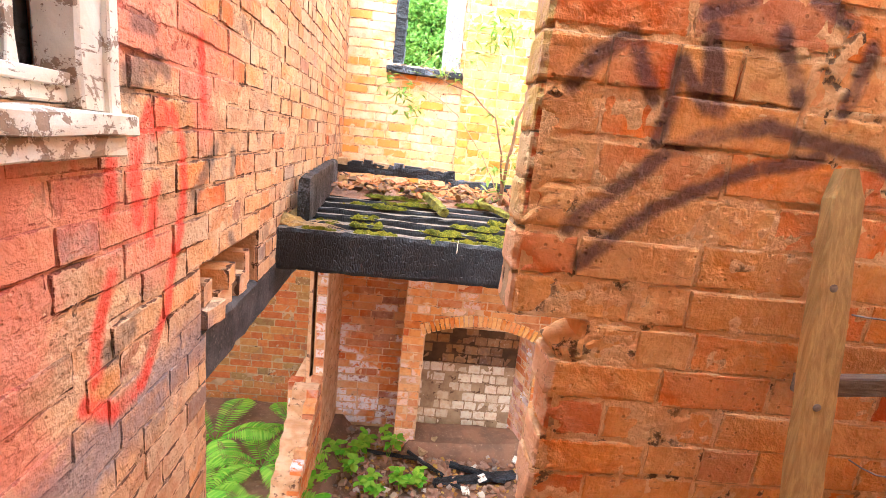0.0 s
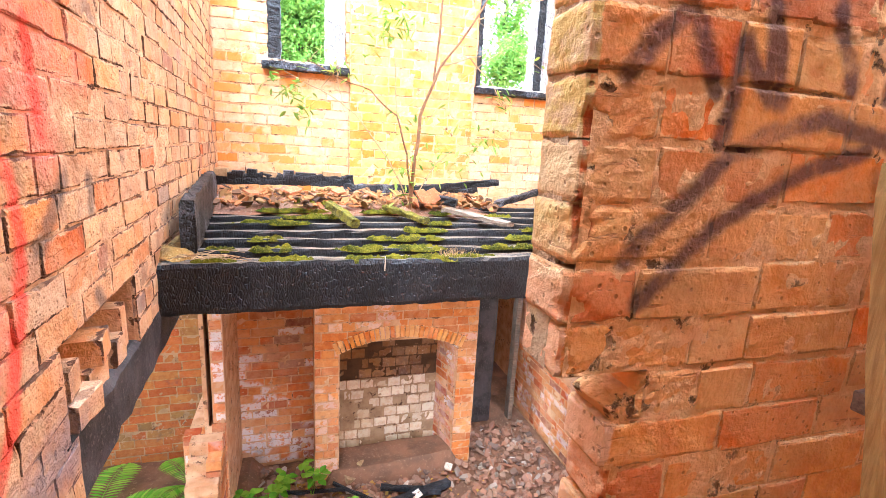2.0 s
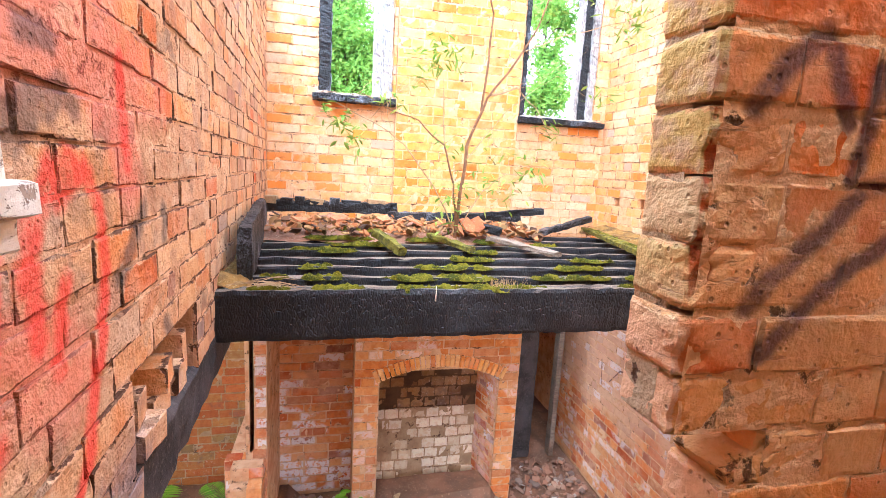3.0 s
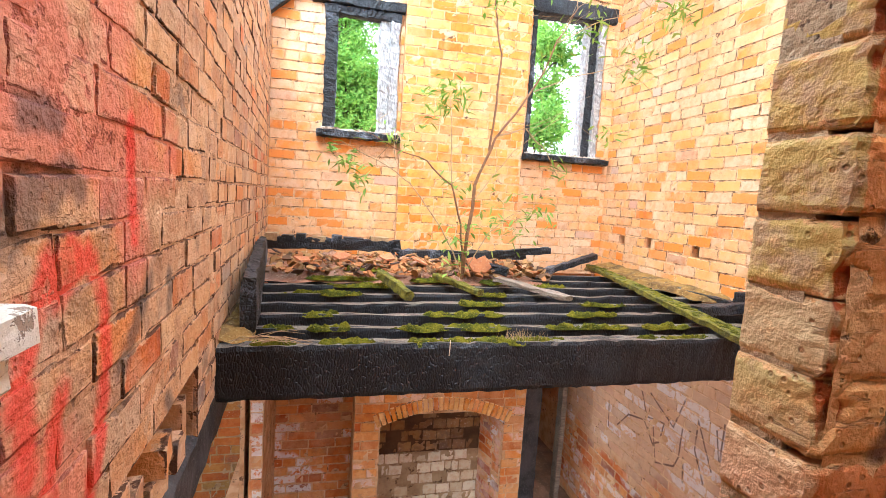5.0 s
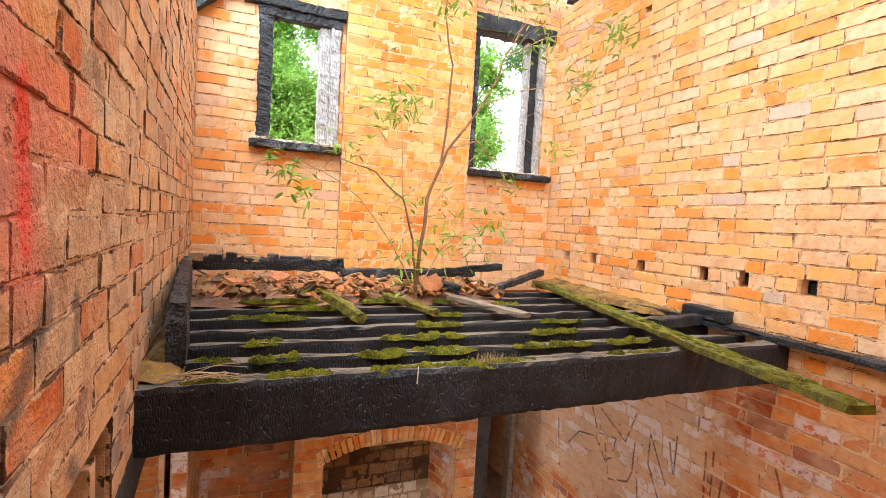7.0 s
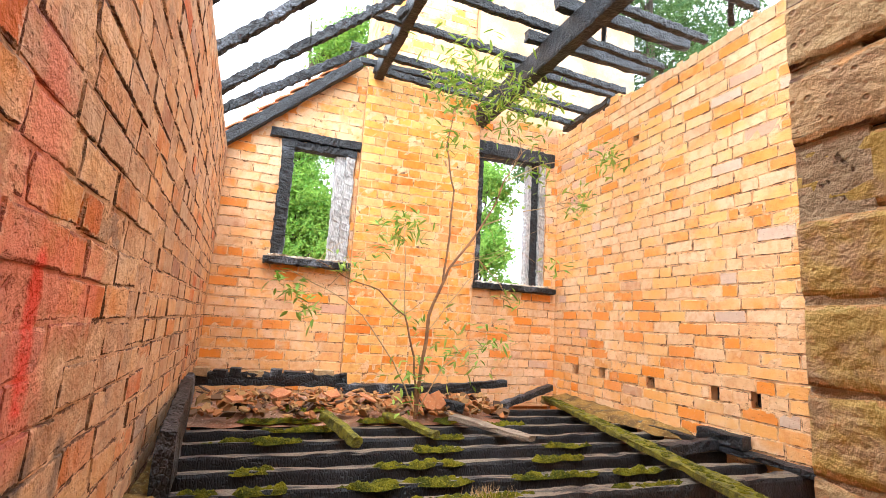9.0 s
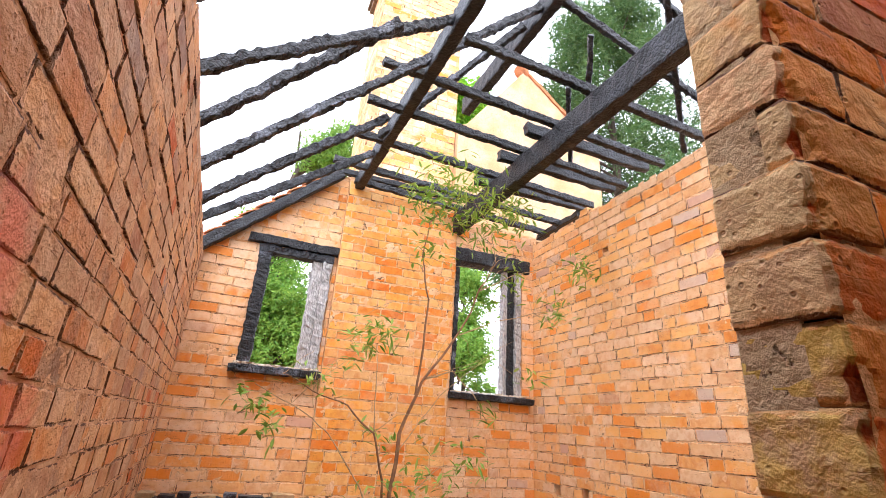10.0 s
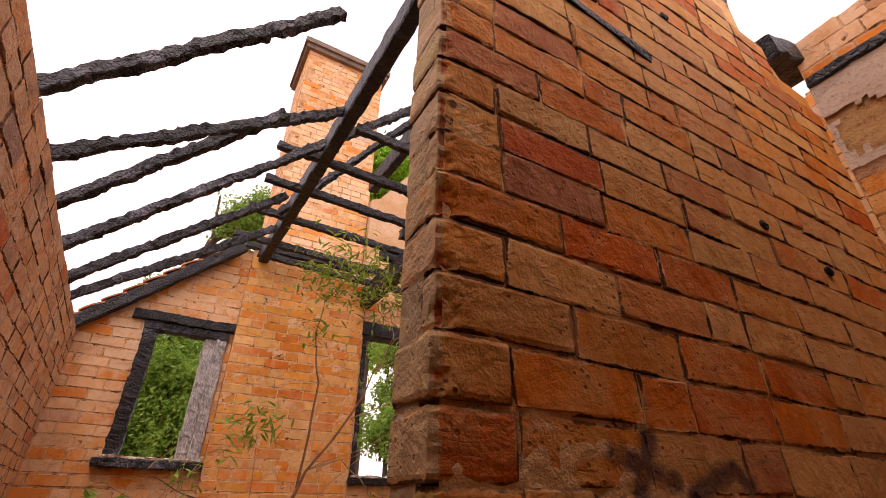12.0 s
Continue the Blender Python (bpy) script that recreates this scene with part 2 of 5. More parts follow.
def patchy(name, a, b, scale, rough=.85, fine=90, c3=None, bump=.5, spec=.2, dist=.012):
    """A rough two-tone surface; c3: a third colour in small spots."""
    k = Nodes(name)
    n1, n2 = k.noise(scale, 5, .6), k.noise(fine, 5, .7)
    c = k.mix(k.step(n1, .38, .62), a, b)
    if c3:
        c = k.mix(k.step(n2, .55, .66), c, c3)
    c = k.mix(k.math('MULTIPLY', n2, .35), c, (a[0] * .45, a[1] * .45, a[2] * .45))
    k.bump([(n1, bump), (n2, bump)], dist)
    return k.done(c, rough, spec)


def peeling_material(name):
    """White paint, yellowed and flaking off brown wood along the grain."""
    k = Nodes(name)
    flake = k.step(k.noise(13, 6, .75, dist=.4), .53, .56)
    line = k.step(k.noise(34, 5, .7, (2.2, .35, 2.2)), .60, .64)
    bare = k.math('MAXIMUM', flake, line)
    paint = k.mix(k.step(k.noise(5, 4), .35, .65), (.82, .75, .63), (.66, .54, .40))
    wood = k.mix(k.noise(40, 5, .7), (.40, .24, .13), (.14, .08, .05))
    k.bump([(k.math('SUBTRACT', 1.0, bare), .7), (k.noise(60, 5, .7), .35)], .006)
    return k.done(k.mix(k.math('MULTIPLY', bare, .85), paint, wood), .62, .3)


def leaf_material(name, a, b):
    k = Nodes(name)
    rnd = k.n("ShaderNodeNewGeometry").outputs["Random Per Island"]
    c = k.mix(rnd, a, b)
    c = k.mix(k.math('MULTIPLY', k.noise(3, 3), .4), c, (a[0] * .5, a[1] * .55, a[2] * .5))
    k.b.inputs["Transmission Weight"].default_value = 0.0
    k.b.inputs["Subsurface Weight"].default_value = 0.0
    tr = k.n("ShaderNodeBsdfTranslucent")
    k.put(c, tr.inputs[0])
    add = k.n("ShaderNodeMixShader")
    add.inputs[0].default_value = .38
    k.t.links.new(k.b.outputs[0], add.inputs[1])
    k.t.links.new(tr.outputs[0], add.inputs[2])
    k.t.links.new(add.outputs[0], k.t.nodes["Material Output"].inputs[0])
    return k.done(c, .5, .35)


# sprayed marks: points as (x, z) on the partition, (y, z) on the long side wall
BLACK_MARKS = [[(.253, 2.88), (.29, 2.919), (.342, 2.967), (.40, 3.024), (.47, 3.056), (.56, 3.080), (.652, 3.063), (.75, 3.05), (.86, 2.98)],
               [(.281, 2.821), (.334, 2.871), (.387, 2.92), (.45, 2.957), (.544, 3.006), (.659, 3.039)], [(.222, 3.108), (.254, 3.157), (.304, 3.196), (.357, 3.099)],
               [(.379, 3.038), (.389, 3.164), (.442, 3.101), (.431, 3.214), (.468, 3.096)], [(.545, 3.22), (.598, 3.126)], [(.68, 3.115), (.695, 3.214)], [(.417, 3.238), (.476, 3.263)], [(.587, 3.276), (.655, 3.247)],
               [(.502, 3.417), (.465, 3.344)], [(.432, 3.392), (.541, 3.364)], [(.57, 3.347), (.677, 3.387), (.708, 3.366)]]
RED_MARKS = [[(1.028, 2.845), (1.071, 2.92), (1.108, 2.975), (1.165, 3.006), (1.231, 2.978), (1.27, 2.90), (1.272, 2.76), (1.20, 2.60), (1.157, 2.50), (1.044, 2.36), (.929, 2.355), (.841, 2.42)],
             [(1.119, 2.995), (1.128, 2.949), (1.217, 2.993)], [(.966, 2.897), (.949, 2.784)], [(1.048, 2.94), (1.051, 2.756)], [(1.13, 2.82), (1.10, 2.70)], [(.946, 2.654), (.889, 2.552), (.874, 2.465)], [(1.391, 3.2), (1.419, 2.999)]]
PINK_MARKS = [[(1.088, 3.294), (1.133, 3.25), (1.226, 3.21), (1.357, 3.154), (1.40, 3.057), (1.41, 2.99)], [(1.0, 3.16), (1.139, 3.179), (1.301, 3.142)], [(1.316, 3.45), (1.342, 3.30)], [(1.47, 3.18), (1.62, 3.175)],
              [(.708, 2.85), (.733, 2.735), (.683, 2.60)], [(.854, 2.826), (.994, 2.725), (1.13, 2.671)], [(.60, 2.55), (.689, 2.36)]]
GREY_MARKS = [[(1.373, 2.337), (1.134, 2.308), (.943, 2.31), (.787, 2.285), (.3, 2.26)]]
DARK_MARKS = [[(1.033, 3.055), (1.068, 3.092), (1.113, 3.077), (1.158, 3.11), (1.194, 3.087)], [(1.032, 3.027), (1.066, 3.053)], [(1.492, 2.903), (1.414, 2.834), (1.346, 2.783)], [(1.653, 2.883), (1.634, 2.825)], [(1.064, 3.172), (1.129, 3.172)],
              [(.924, 2.493), (.996, 2.516)], [(1.62, 2.60), (1.70, 2.50), (1.74, 2.42)], [(4.25, 3.05), (4.4, 2.9), (4.3, 2.75)], [(4.1, 2.95), (4.2, 2.8)]]
SCRAWL = [[(4.0, 1.165), (3.861, 1.328), (3.662, 1.377), (3.533, 1.238), (3.466, 1.286), (3.432, 1.457), (3.629, 1.419), (3.728, 1.607)], [(4.157, 1.317), (4.13, 1.087)], [(3.614, 1.626), (3.333, 1.478), (3.248, 1.724)],
          [(3.24, 1.509), (3.247, 1.285), (3.285, 1.191), (3.482, 1.108), (3.547, 1.364)], [(3.203, 1.309), (3.183, 1.126)], [(3.003, 1.232), (3.108, 1.42), (3.105, 1.644), (2.948, 1.355)],
          [(2.883, 1.723), (2.89, 1.432), (2.94, 1.652)], [(2.668, 1.719), (2.661, 1.3)], [(2.616, 1.745), (2.619, 1.35)], [(2.544, 1.662), (2.569, 1.4)], [(2.736, 1.937), (2.737, 1.832)], [(2.254, 1.826), (2.193, 1.65)]]
PAINT_NEAR = [(BLACK_MARKS, (0, 2), .015, (.10, .05, .055), .85)]
PAINT_LEFT = [(PINK_MARKS, (1, 2), .085, (.78, .19, .12), .62), (GREY_MARKS, (1, 2), .085, (.30, .23, .23), .75), (RED_MARKS, (1, 2), .023, (.82, .075, .04), .88), (DARK_MARKS, (1, 2), .026, (.10, .075, .065), .7)]
PAINT_RIGHT = [(SCRAWL, (1, 2), .0075, (.10, .04, .025), .85)]
MATS = {}
for key, args in {
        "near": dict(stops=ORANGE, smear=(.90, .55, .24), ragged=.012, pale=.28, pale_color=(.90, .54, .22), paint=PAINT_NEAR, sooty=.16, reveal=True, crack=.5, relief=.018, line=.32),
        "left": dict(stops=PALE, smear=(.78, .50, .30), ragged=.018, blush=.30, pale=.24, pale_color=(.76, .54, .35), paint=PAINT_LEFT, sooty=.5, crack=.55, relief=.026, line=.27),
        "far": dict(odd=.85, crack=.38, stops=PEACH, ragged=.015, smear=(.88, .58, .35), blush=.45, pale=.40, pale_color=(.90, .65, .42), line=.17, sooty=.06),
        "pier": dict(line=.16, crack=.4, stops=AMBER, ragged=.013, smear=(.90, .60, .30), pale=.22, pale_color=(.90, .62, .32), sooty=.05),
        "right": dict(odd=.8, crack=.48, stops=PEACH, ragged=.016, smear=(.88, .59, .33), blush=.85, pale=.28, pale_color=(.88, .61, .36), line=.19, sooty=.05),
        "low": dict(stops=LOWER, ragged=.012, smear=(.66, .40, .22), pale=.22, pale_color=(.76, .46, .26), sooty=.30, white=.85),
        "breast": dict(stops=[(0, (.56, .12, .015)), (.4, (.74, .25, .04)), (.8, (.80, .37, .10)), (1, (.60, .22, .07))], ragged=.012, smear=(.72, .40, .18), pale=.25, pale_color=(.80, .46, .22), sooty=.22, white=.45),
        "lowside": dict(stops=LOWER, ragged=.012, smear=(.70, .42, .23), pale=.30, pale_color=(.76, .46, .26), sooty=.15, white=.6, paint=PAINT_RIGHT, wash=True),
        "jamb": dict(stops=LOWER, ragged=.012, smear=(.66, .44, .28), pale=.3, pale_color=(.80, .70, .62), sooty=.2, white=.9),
        # Fern corner brick: darker stops that carry the corner's shade in the colour.
        "shade_dark": dict(stops=[(0, (.42, .11, .02)), (.5, (.50, .17, .035)), (.8, (.40, .20, .05)), (1, (.26, .15, .05))], ragged=.010, smear=(.46, .30, .10), pale=.0, sooty=.6),
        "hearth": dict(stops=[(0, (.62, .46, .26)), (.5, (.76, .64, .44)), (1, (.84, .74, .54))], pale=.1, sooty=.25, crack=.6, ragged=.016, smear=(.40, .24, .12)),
        # Upper fireback: soot brown, with the shade under the arch painted in.
        "smoke_shade": dict(stops=[(0, (.20, .09, .03)), (.5, (.30, .15, .05)), (1, (.38, .20, .07))], pale=.05, sooty=.7, crack=.6, ragged=.016, smear=(.14, .07, .035)),
}.items():
    MATS[key] = (brick_material("brick_" + key, island=False, **args), brick_material("brick_joined_" + key, island=True, **args))
M_MORTAR = mortar_material("mortar", (.74, .46, .25), (.56, .27, .11))
M_MORTAR_PALE = mortar_material("mortar_pale", (.86, .56, .31), (.78, .40, .17))
M_MORTAR_LEFT = mortar_material("mortar_side", (.76, .48, .28), (.54, .28, .14), PAINT_LEFT)
M_MORTAR_NEAR = mortar_material("mortar_partition", (.90, .58, .27), (.84, .44, .16), PAINT_NEAR)
M_MORTAR_END = mortar_material("mortar_end", (.60, .46, .28), (.50, .34, .18))
# Sooty mortar, darkened further for the shade inside the fireplace.
M_MORTAR_SMOKE_SHADE = mortar_material("mortar_smoke_shade", (.13, .07, .035), (.07, .04, .022))
# Mortar toned dark for the shade of the fern corner and fireback.
M_MORTAR_DARK = mortar_material("mortar_dark", (.46, .30, .16), (.30, .18, .09))
M_CHAR = char_material("charred_wood")
M_CHAR_GREY = char_material("charred_wood_grey", .75, 0.0, 48)
M_CHAR_TOP = char_material("charred_wood_pale_top", .08, .85, 66)
M_CHAR_BROWN = patchy("scorched_beam", (.10, .085, .08), (.045, .04, .04), 7, .7, 70, (.17, .14, .125), .6)
M_WOOD = wood_material("weathered_softwood", (.62, .40, .13), (.40, .23, .07), (6, 6, .5))
M_GREYWOOD = wood_material("grey_old_wood", (.32, .25, .18), (.14, .10, .075), (.6, 6, 6))
M_PAINTWOOD = peeling_material("peeling_white_paint")
M_SCORCHED = wood_material("scorched_pale_wood", (.70, .68, .65), (.16, .15, .145), (9, 9, .7))
M_PLANK = patchy("mossy_plank", (.24, .21, .025), (.10, .09, .025), 22, .95, 120, (.36, .31, .05), .9)
M_LICHEN = patchy("ochre_grit", (.34, .19, .05), (.13, .075, .03), 9, .95, 70, (.52, .38, .16), .9)
M_MOSS = patchy("moss", (.20, .18, .012), (.055, .065, .010), 20, .95, 130, (.40, .34, .025), 1.0, .1, .02)
M_TILE = patchy("terracotta_shard", (.60, .24, .10), (.46, .17, .08), 18, .85, 80, (.70, .42, .24))
M_OCHRE = patchy("ochre_undercoat", (.62, .38, .16), (.48, .26, .10), 6, .95, 30, (.36, .18, .07), .9)
M_RENDER = patchy("orange_cream_render", (.74, .52, .32), (.66, .37, .17), 2.4, .9, 40, (.60, .36, .18))
M_PLASTER = patchy("old_plaster", (.72, .60, .46), (.62, .47, .33), 3, .9, 60, (.50, .36, .24))
M_SOIL = patchy("rubble_soil", (.30, .15, .085), (.19, .105, .065), 5, .95, 45, (.42, .25, .15), 1.0)
M_RUBBLE = patchy("rubble", (.44, .21, .12), (.30, .17, .11), 8, .9, 70, (.60, .45, .33), .8)
M_LEAF = leaf_material("leaf_green", (.15, .34, .045), (.36, .54, .09))
M_FERN = leaf_material("fern_green", (.14, .44, .012), (.46, .70, .06))
M_CONIFER = leaf_material("conifer_green", (.06, .14, .04), (.16, .25, .07))
M_BUDDLEIA = leaf_material("shrub_leaf", (.16, .33, .03), (.48, .56, .11))
M_STEM = patchy("stem_bark", (.30, .15, .07), (.20, .10, .055), 20, .8)
M_BARK = patchy("tree_bark", (.13, .10, .075), (.08, .06, .045), 6, .9)
M_STRAW = patchy("dry_straw", (.55, .38, .20), (.38, .25, .13), 30, .85)
M_GLASSDARK = patchy("grimy_glass", (.03, .022, .016), (.06, .04, .028), 6, .15, 40, None, .05, .5)
M_IRON = patchy("wire_iron", (.30, .29, .28), (.18, .15, .13), 40, .45)


# ---- building helpers ----
def part(name, bm, material, parent=None, label="", m=None):
    me = bpy.data.meshes.new(name)
    if isinstance(bm, tuple):
        me.from_pydata(*bm)
    else:
        bm.to_mesh(me)
        bm.free()
    me.materials.append(material)
    ob = new(name, me)
    if parent is not None:
        ob.parent = parent
    if m is not None:
        ob.matrix_basis = m
    if label:
        ob["label"] = label
    return ob


def thing(name, label, category, group="", kind="", at=(0, 0, 0)):
    ob = new(name)
    ob.empty_display_size = .1
    ob.location = at
    return tagged(ob, label, category, group, kind)


def box(bm, x0, x1, y0, y1, z0, z1):
    v = [bm.verts.new((x, y, z)) for z in (z0, z1) for y in (y0, y1) for x in (x0, x1)]
    for f in ((0, 2, 3, 1), (4, 5, 7, 6), (0, 1, 5, 4), (2, 6, 7, 3), (0, 4, 6, 2), (1, 3, 7, 5)):
        bm.faces.new([v[i] for i in f])


def timber(a, b, w, h, rough=.006, seg=.12, seed=0, taper=1.0, up=(0, 0, 1), notch=0.0, bm=None):
    """A worn or burnt length of timber from a to b, w wide and h high, its edges eaten unevenly."""
    bm = bm or bmesh.new()
    a, b = Vector(a), Vector(b)
    d = (b - a).normalized()
    side = d.cross(Vector(up)).normalized()
    top = side.cross(d).normalized()
    n = max(2, int((b - a).length / seg))
    prof = [(-.5, -.42), (-.42, -.5), (0, -.5), (.42, -.5), (.5, -.42), (.5, 0), (.5, .42), (.42, .5), (0, .5), (-.42, .5), (-.5, .42), (-.5, 0)]
    rings = []
    for i in range(n + 1):
        k = i / n
        c = a.lerp(b, k)
        s = 1 + (taper - 1) * k
        ring = []
        for px, pz in prof:
            q = c + side * (px * w * s) + top * (pz * h * s)
            wob = noise.noise_vector(q * 9 + Vector((seed * 7.3, 0, 0))) * rough * 1.1 + noise.noise_vector(q * 38 + Vector((seed, 5, 0))) * rough * 1.5
            eat = max(0, noise.noise(q * 4 + Vector((0, seed * 3.1, 0)))) * notch
            ring.append(bm.verts.new(q + wob - top * (eat if pz > 0 else 0)))
        rings.append(ring)
    for r0, r1 in zip(rings, rings[1:]):
        for i in range(12):
            j = (i + 1) % 12
            bm.faces.new((r0[i], r0[j], r1[j], r1[i]))
    bm.faces.new(rings[0][::-1])
    bm.faces.new(rings[-1])
    return bm


def tube(bm, pts, r0, r1, sides=6):
    """A tapering stem along points."""
    pts = [Vector(p) for p in pts]
    rings = []
    for i, p in enumerate(pts):
        d = (pts[min(i + 1, len(pts) - 1)] - pts[max(i - 1, 0)]).normalized()
        s = d.cross(Vector((.31, .12, .94))).normalized()
        t = d.cross(s)
        r = r0 + (r1 - r0) * i / (len(pts) - 1)
        rings.append([bm.verts.new(p + s * (r * math.cos(k * math.tau / sides)) + t * (r * math.sin(k * math.tau / sides))) for k in range(sides)])
    for a, b in zip(rings, rings[1:]):
        for i in range(sides):
            bm.faces.new((a[i], a[(i + 1) % sides], b[(i + 1) % sides], b[i]))
    bm.faces.new(rings[0][::-1])
    bm.faces.new(rings[-1])


def bend(a, b, sag, n=8, seed=0, wob=.02):
    a, b = Vector(a), Vector(b)
    return [a.lerp(b, i / n) + Vector(sag) * math.sin(math.pi * i / n) + noise.noise_vector(Vector((i * .45, seed * 3.7, 1))) * (wob if 0 < i else 0) for i in range(n + 1)]


# brick shapes: front at depth 0, with worn arrises
rng = random.Random(5)
BRICK_SHAPES = []
NU, NZ, BRICK_DEEP = 5, 4, .098
for s in range(24):
    verts, faces = [], []
    chip = rng.choice([.4, .7, 1.0, 1.6])
    for i in range(NZ):
        for j in range(NU):
            u, z = j / (NU - 1), i / (NZ - 1)
            ring = i in (0, NZ - 1) or j in (0, NU - 1)
            if ring:
                d = .0006 + .0022 * chip * rng.random() ** 2 + (rng.uniform(.006, .016) if rng.random() < .10 * chip else 0)
                u += rng.uniform(-.008, .008) if j not in (0, NU - 1) else (.016 * chip * rng.random()) * (1 if j == 0 else -1)
                z += (.022 * chip * rng.random()) * (1 if i == 0 else -1) if i in (0, NZ - 1) else rng.uniform(-.02, .02)
            else:
                u = .022 + (j - 1) / (NU - 3) * .956 + rng.uniform(-.012, .012)
                z = (.07, .93)[i - 1] + rng.uniform(-.035, .035)
                d = rng.uniform(-.0015, .0015)
            verts.append((u, d, z))
    for i in range(NZ - 1):
        for j in range(NU - 1):
            q = i * NU + j
            faces.append((q, q + 1, q + NU + 1, q + NU))
    rim = [j for j in range(NU)] + [i * NU + NU - 1 for i in range(1, NZ)] + [(NZ - 1) * NU + j for j in range(NU - 2, -1, -1)] + [i * NU for i in range(NZ - 2, 0, -1)]
    first = len(verts)
    for r in rim:
        verts.append((verts[r][0], BRICK_DEEP, verts[r][2]))
    for q in range(len(rim)):
        p = (q + 1) % len(rim)
        faces.append((rim[p], rim[q], first + q, first + p))
    faces.append(tuple(first + q for q in range(len(rim)))[::-1])
    BRICK_SHAPES.append((verts, faces))
BRICK_MESHES = {}


def brick_uv(verts):
    """Across and up the front face; the sides run on towards the middle, so that only the arris counts as edge."""
    return [(v[0], v[2]) if v[1] < .05 else (.5, .5) for v in verts]


def lay_uv(me, coords):
    """Each vertex's place across and up its own brick, as a UV map."""
    layer = me.uv_layers.new(name="UVMap")
    idx = np.empty(len(me.loops), dtype=np.int32)
    me.loops.foreach_get("vertex_index", idx)
    layer.data.foreach_set("uv", np.array(coords, dtype=np.float32)[idx].ravel())


def brick_mesh(shape, mat):
    key = (shape, mat.name)
    if key not in BRICK_MESHES:
        me = bpy.data.meshes.new("brick")
        me.from_pydata(BRICK_SHAPES[shape][0], [], BRICK_SHAPES[shape][1])
        lay_uv(me, brick_uv(BRICK_SHAPES[shape][0]))
        me.materials.append(mat)
        BRICK_MESHES[key] = me
    return BRICK_MESHES[key]


PENDING, END_BRICKS = [], []


def wall_body(bm, u0, u1, z0, z1, thick, holes, deep=.014):
    """The wall's core less its openings, as boxes in the wall's own plane."""
    us = sorted({u0, u1, *(min(max(v, u0), u1) for h in holes for v in h[:2])})
    for a, b in zip(us, us[1:]):
        if b - a < 1e-4:
            continue
        cut = sorted((max(h[2], z0), min(h[3], z1)) for h in holes if h[0] < (a + b) / 2 < h[1])
        z = z0
        for lo, hi in cut:
            if lo - z > 1e-4:
                box(bm, a, b, deep, thick, z, lo)
            z = max(z, hi)
        if z1 - z > 1e-4:
            box(bm, a, b, deep, thick, z, z1)


def mortar_skin(wall, u0, u1, z0, z1, holes, step, mat, keep, start, seed, fallen, flush):
    """The uneven face of the mortar, here smeared over a brick's edge, there fallen out."""
    nu, nz = int((u1 - u0) / step) + 1, int((z1 - z0) / step) + 1
    vs, fs, used = [], [], {}
    for j in range(nz + 1):
        for i in range(nu + 1):
            u, z = u0 + (u1 - u0) * i / nu, z0 + (z1 - z0) * j / nz
            q = Vector((u, seed * 3.7, z))
            d = flush + .0026 * noise.noise(q * 16) + .0030 * noise.noise(q * 47)
            d += max(0, noise.noise(q * 7 + Vector((9, 0, 0))) - .28) * .022
            d += fallen(u, z) * (.6 + .8 * noise.noise(q * 11)) if fallen else 0
            vs.append((u, min(max(d, -.0026), .0095), z))
    for j in range(nz):
        for i in range(nu):
            a = j * (nu + 1) + i
            u, z = (vs[a][0] + vs[a + 1][0]) / 2, vs[a][2] + step / 2
            if any(h[0] < u < h[1] and h[2] < z < h[3] for h in holes) or (keep and not keep(u, z)) or (start and u < start(z) + .012):
                continue
            fs.append((a, a + 1, a + nu + 2, a + nu + 1))
    part("mortar_joints", (vs, [], fs), mat, wall)


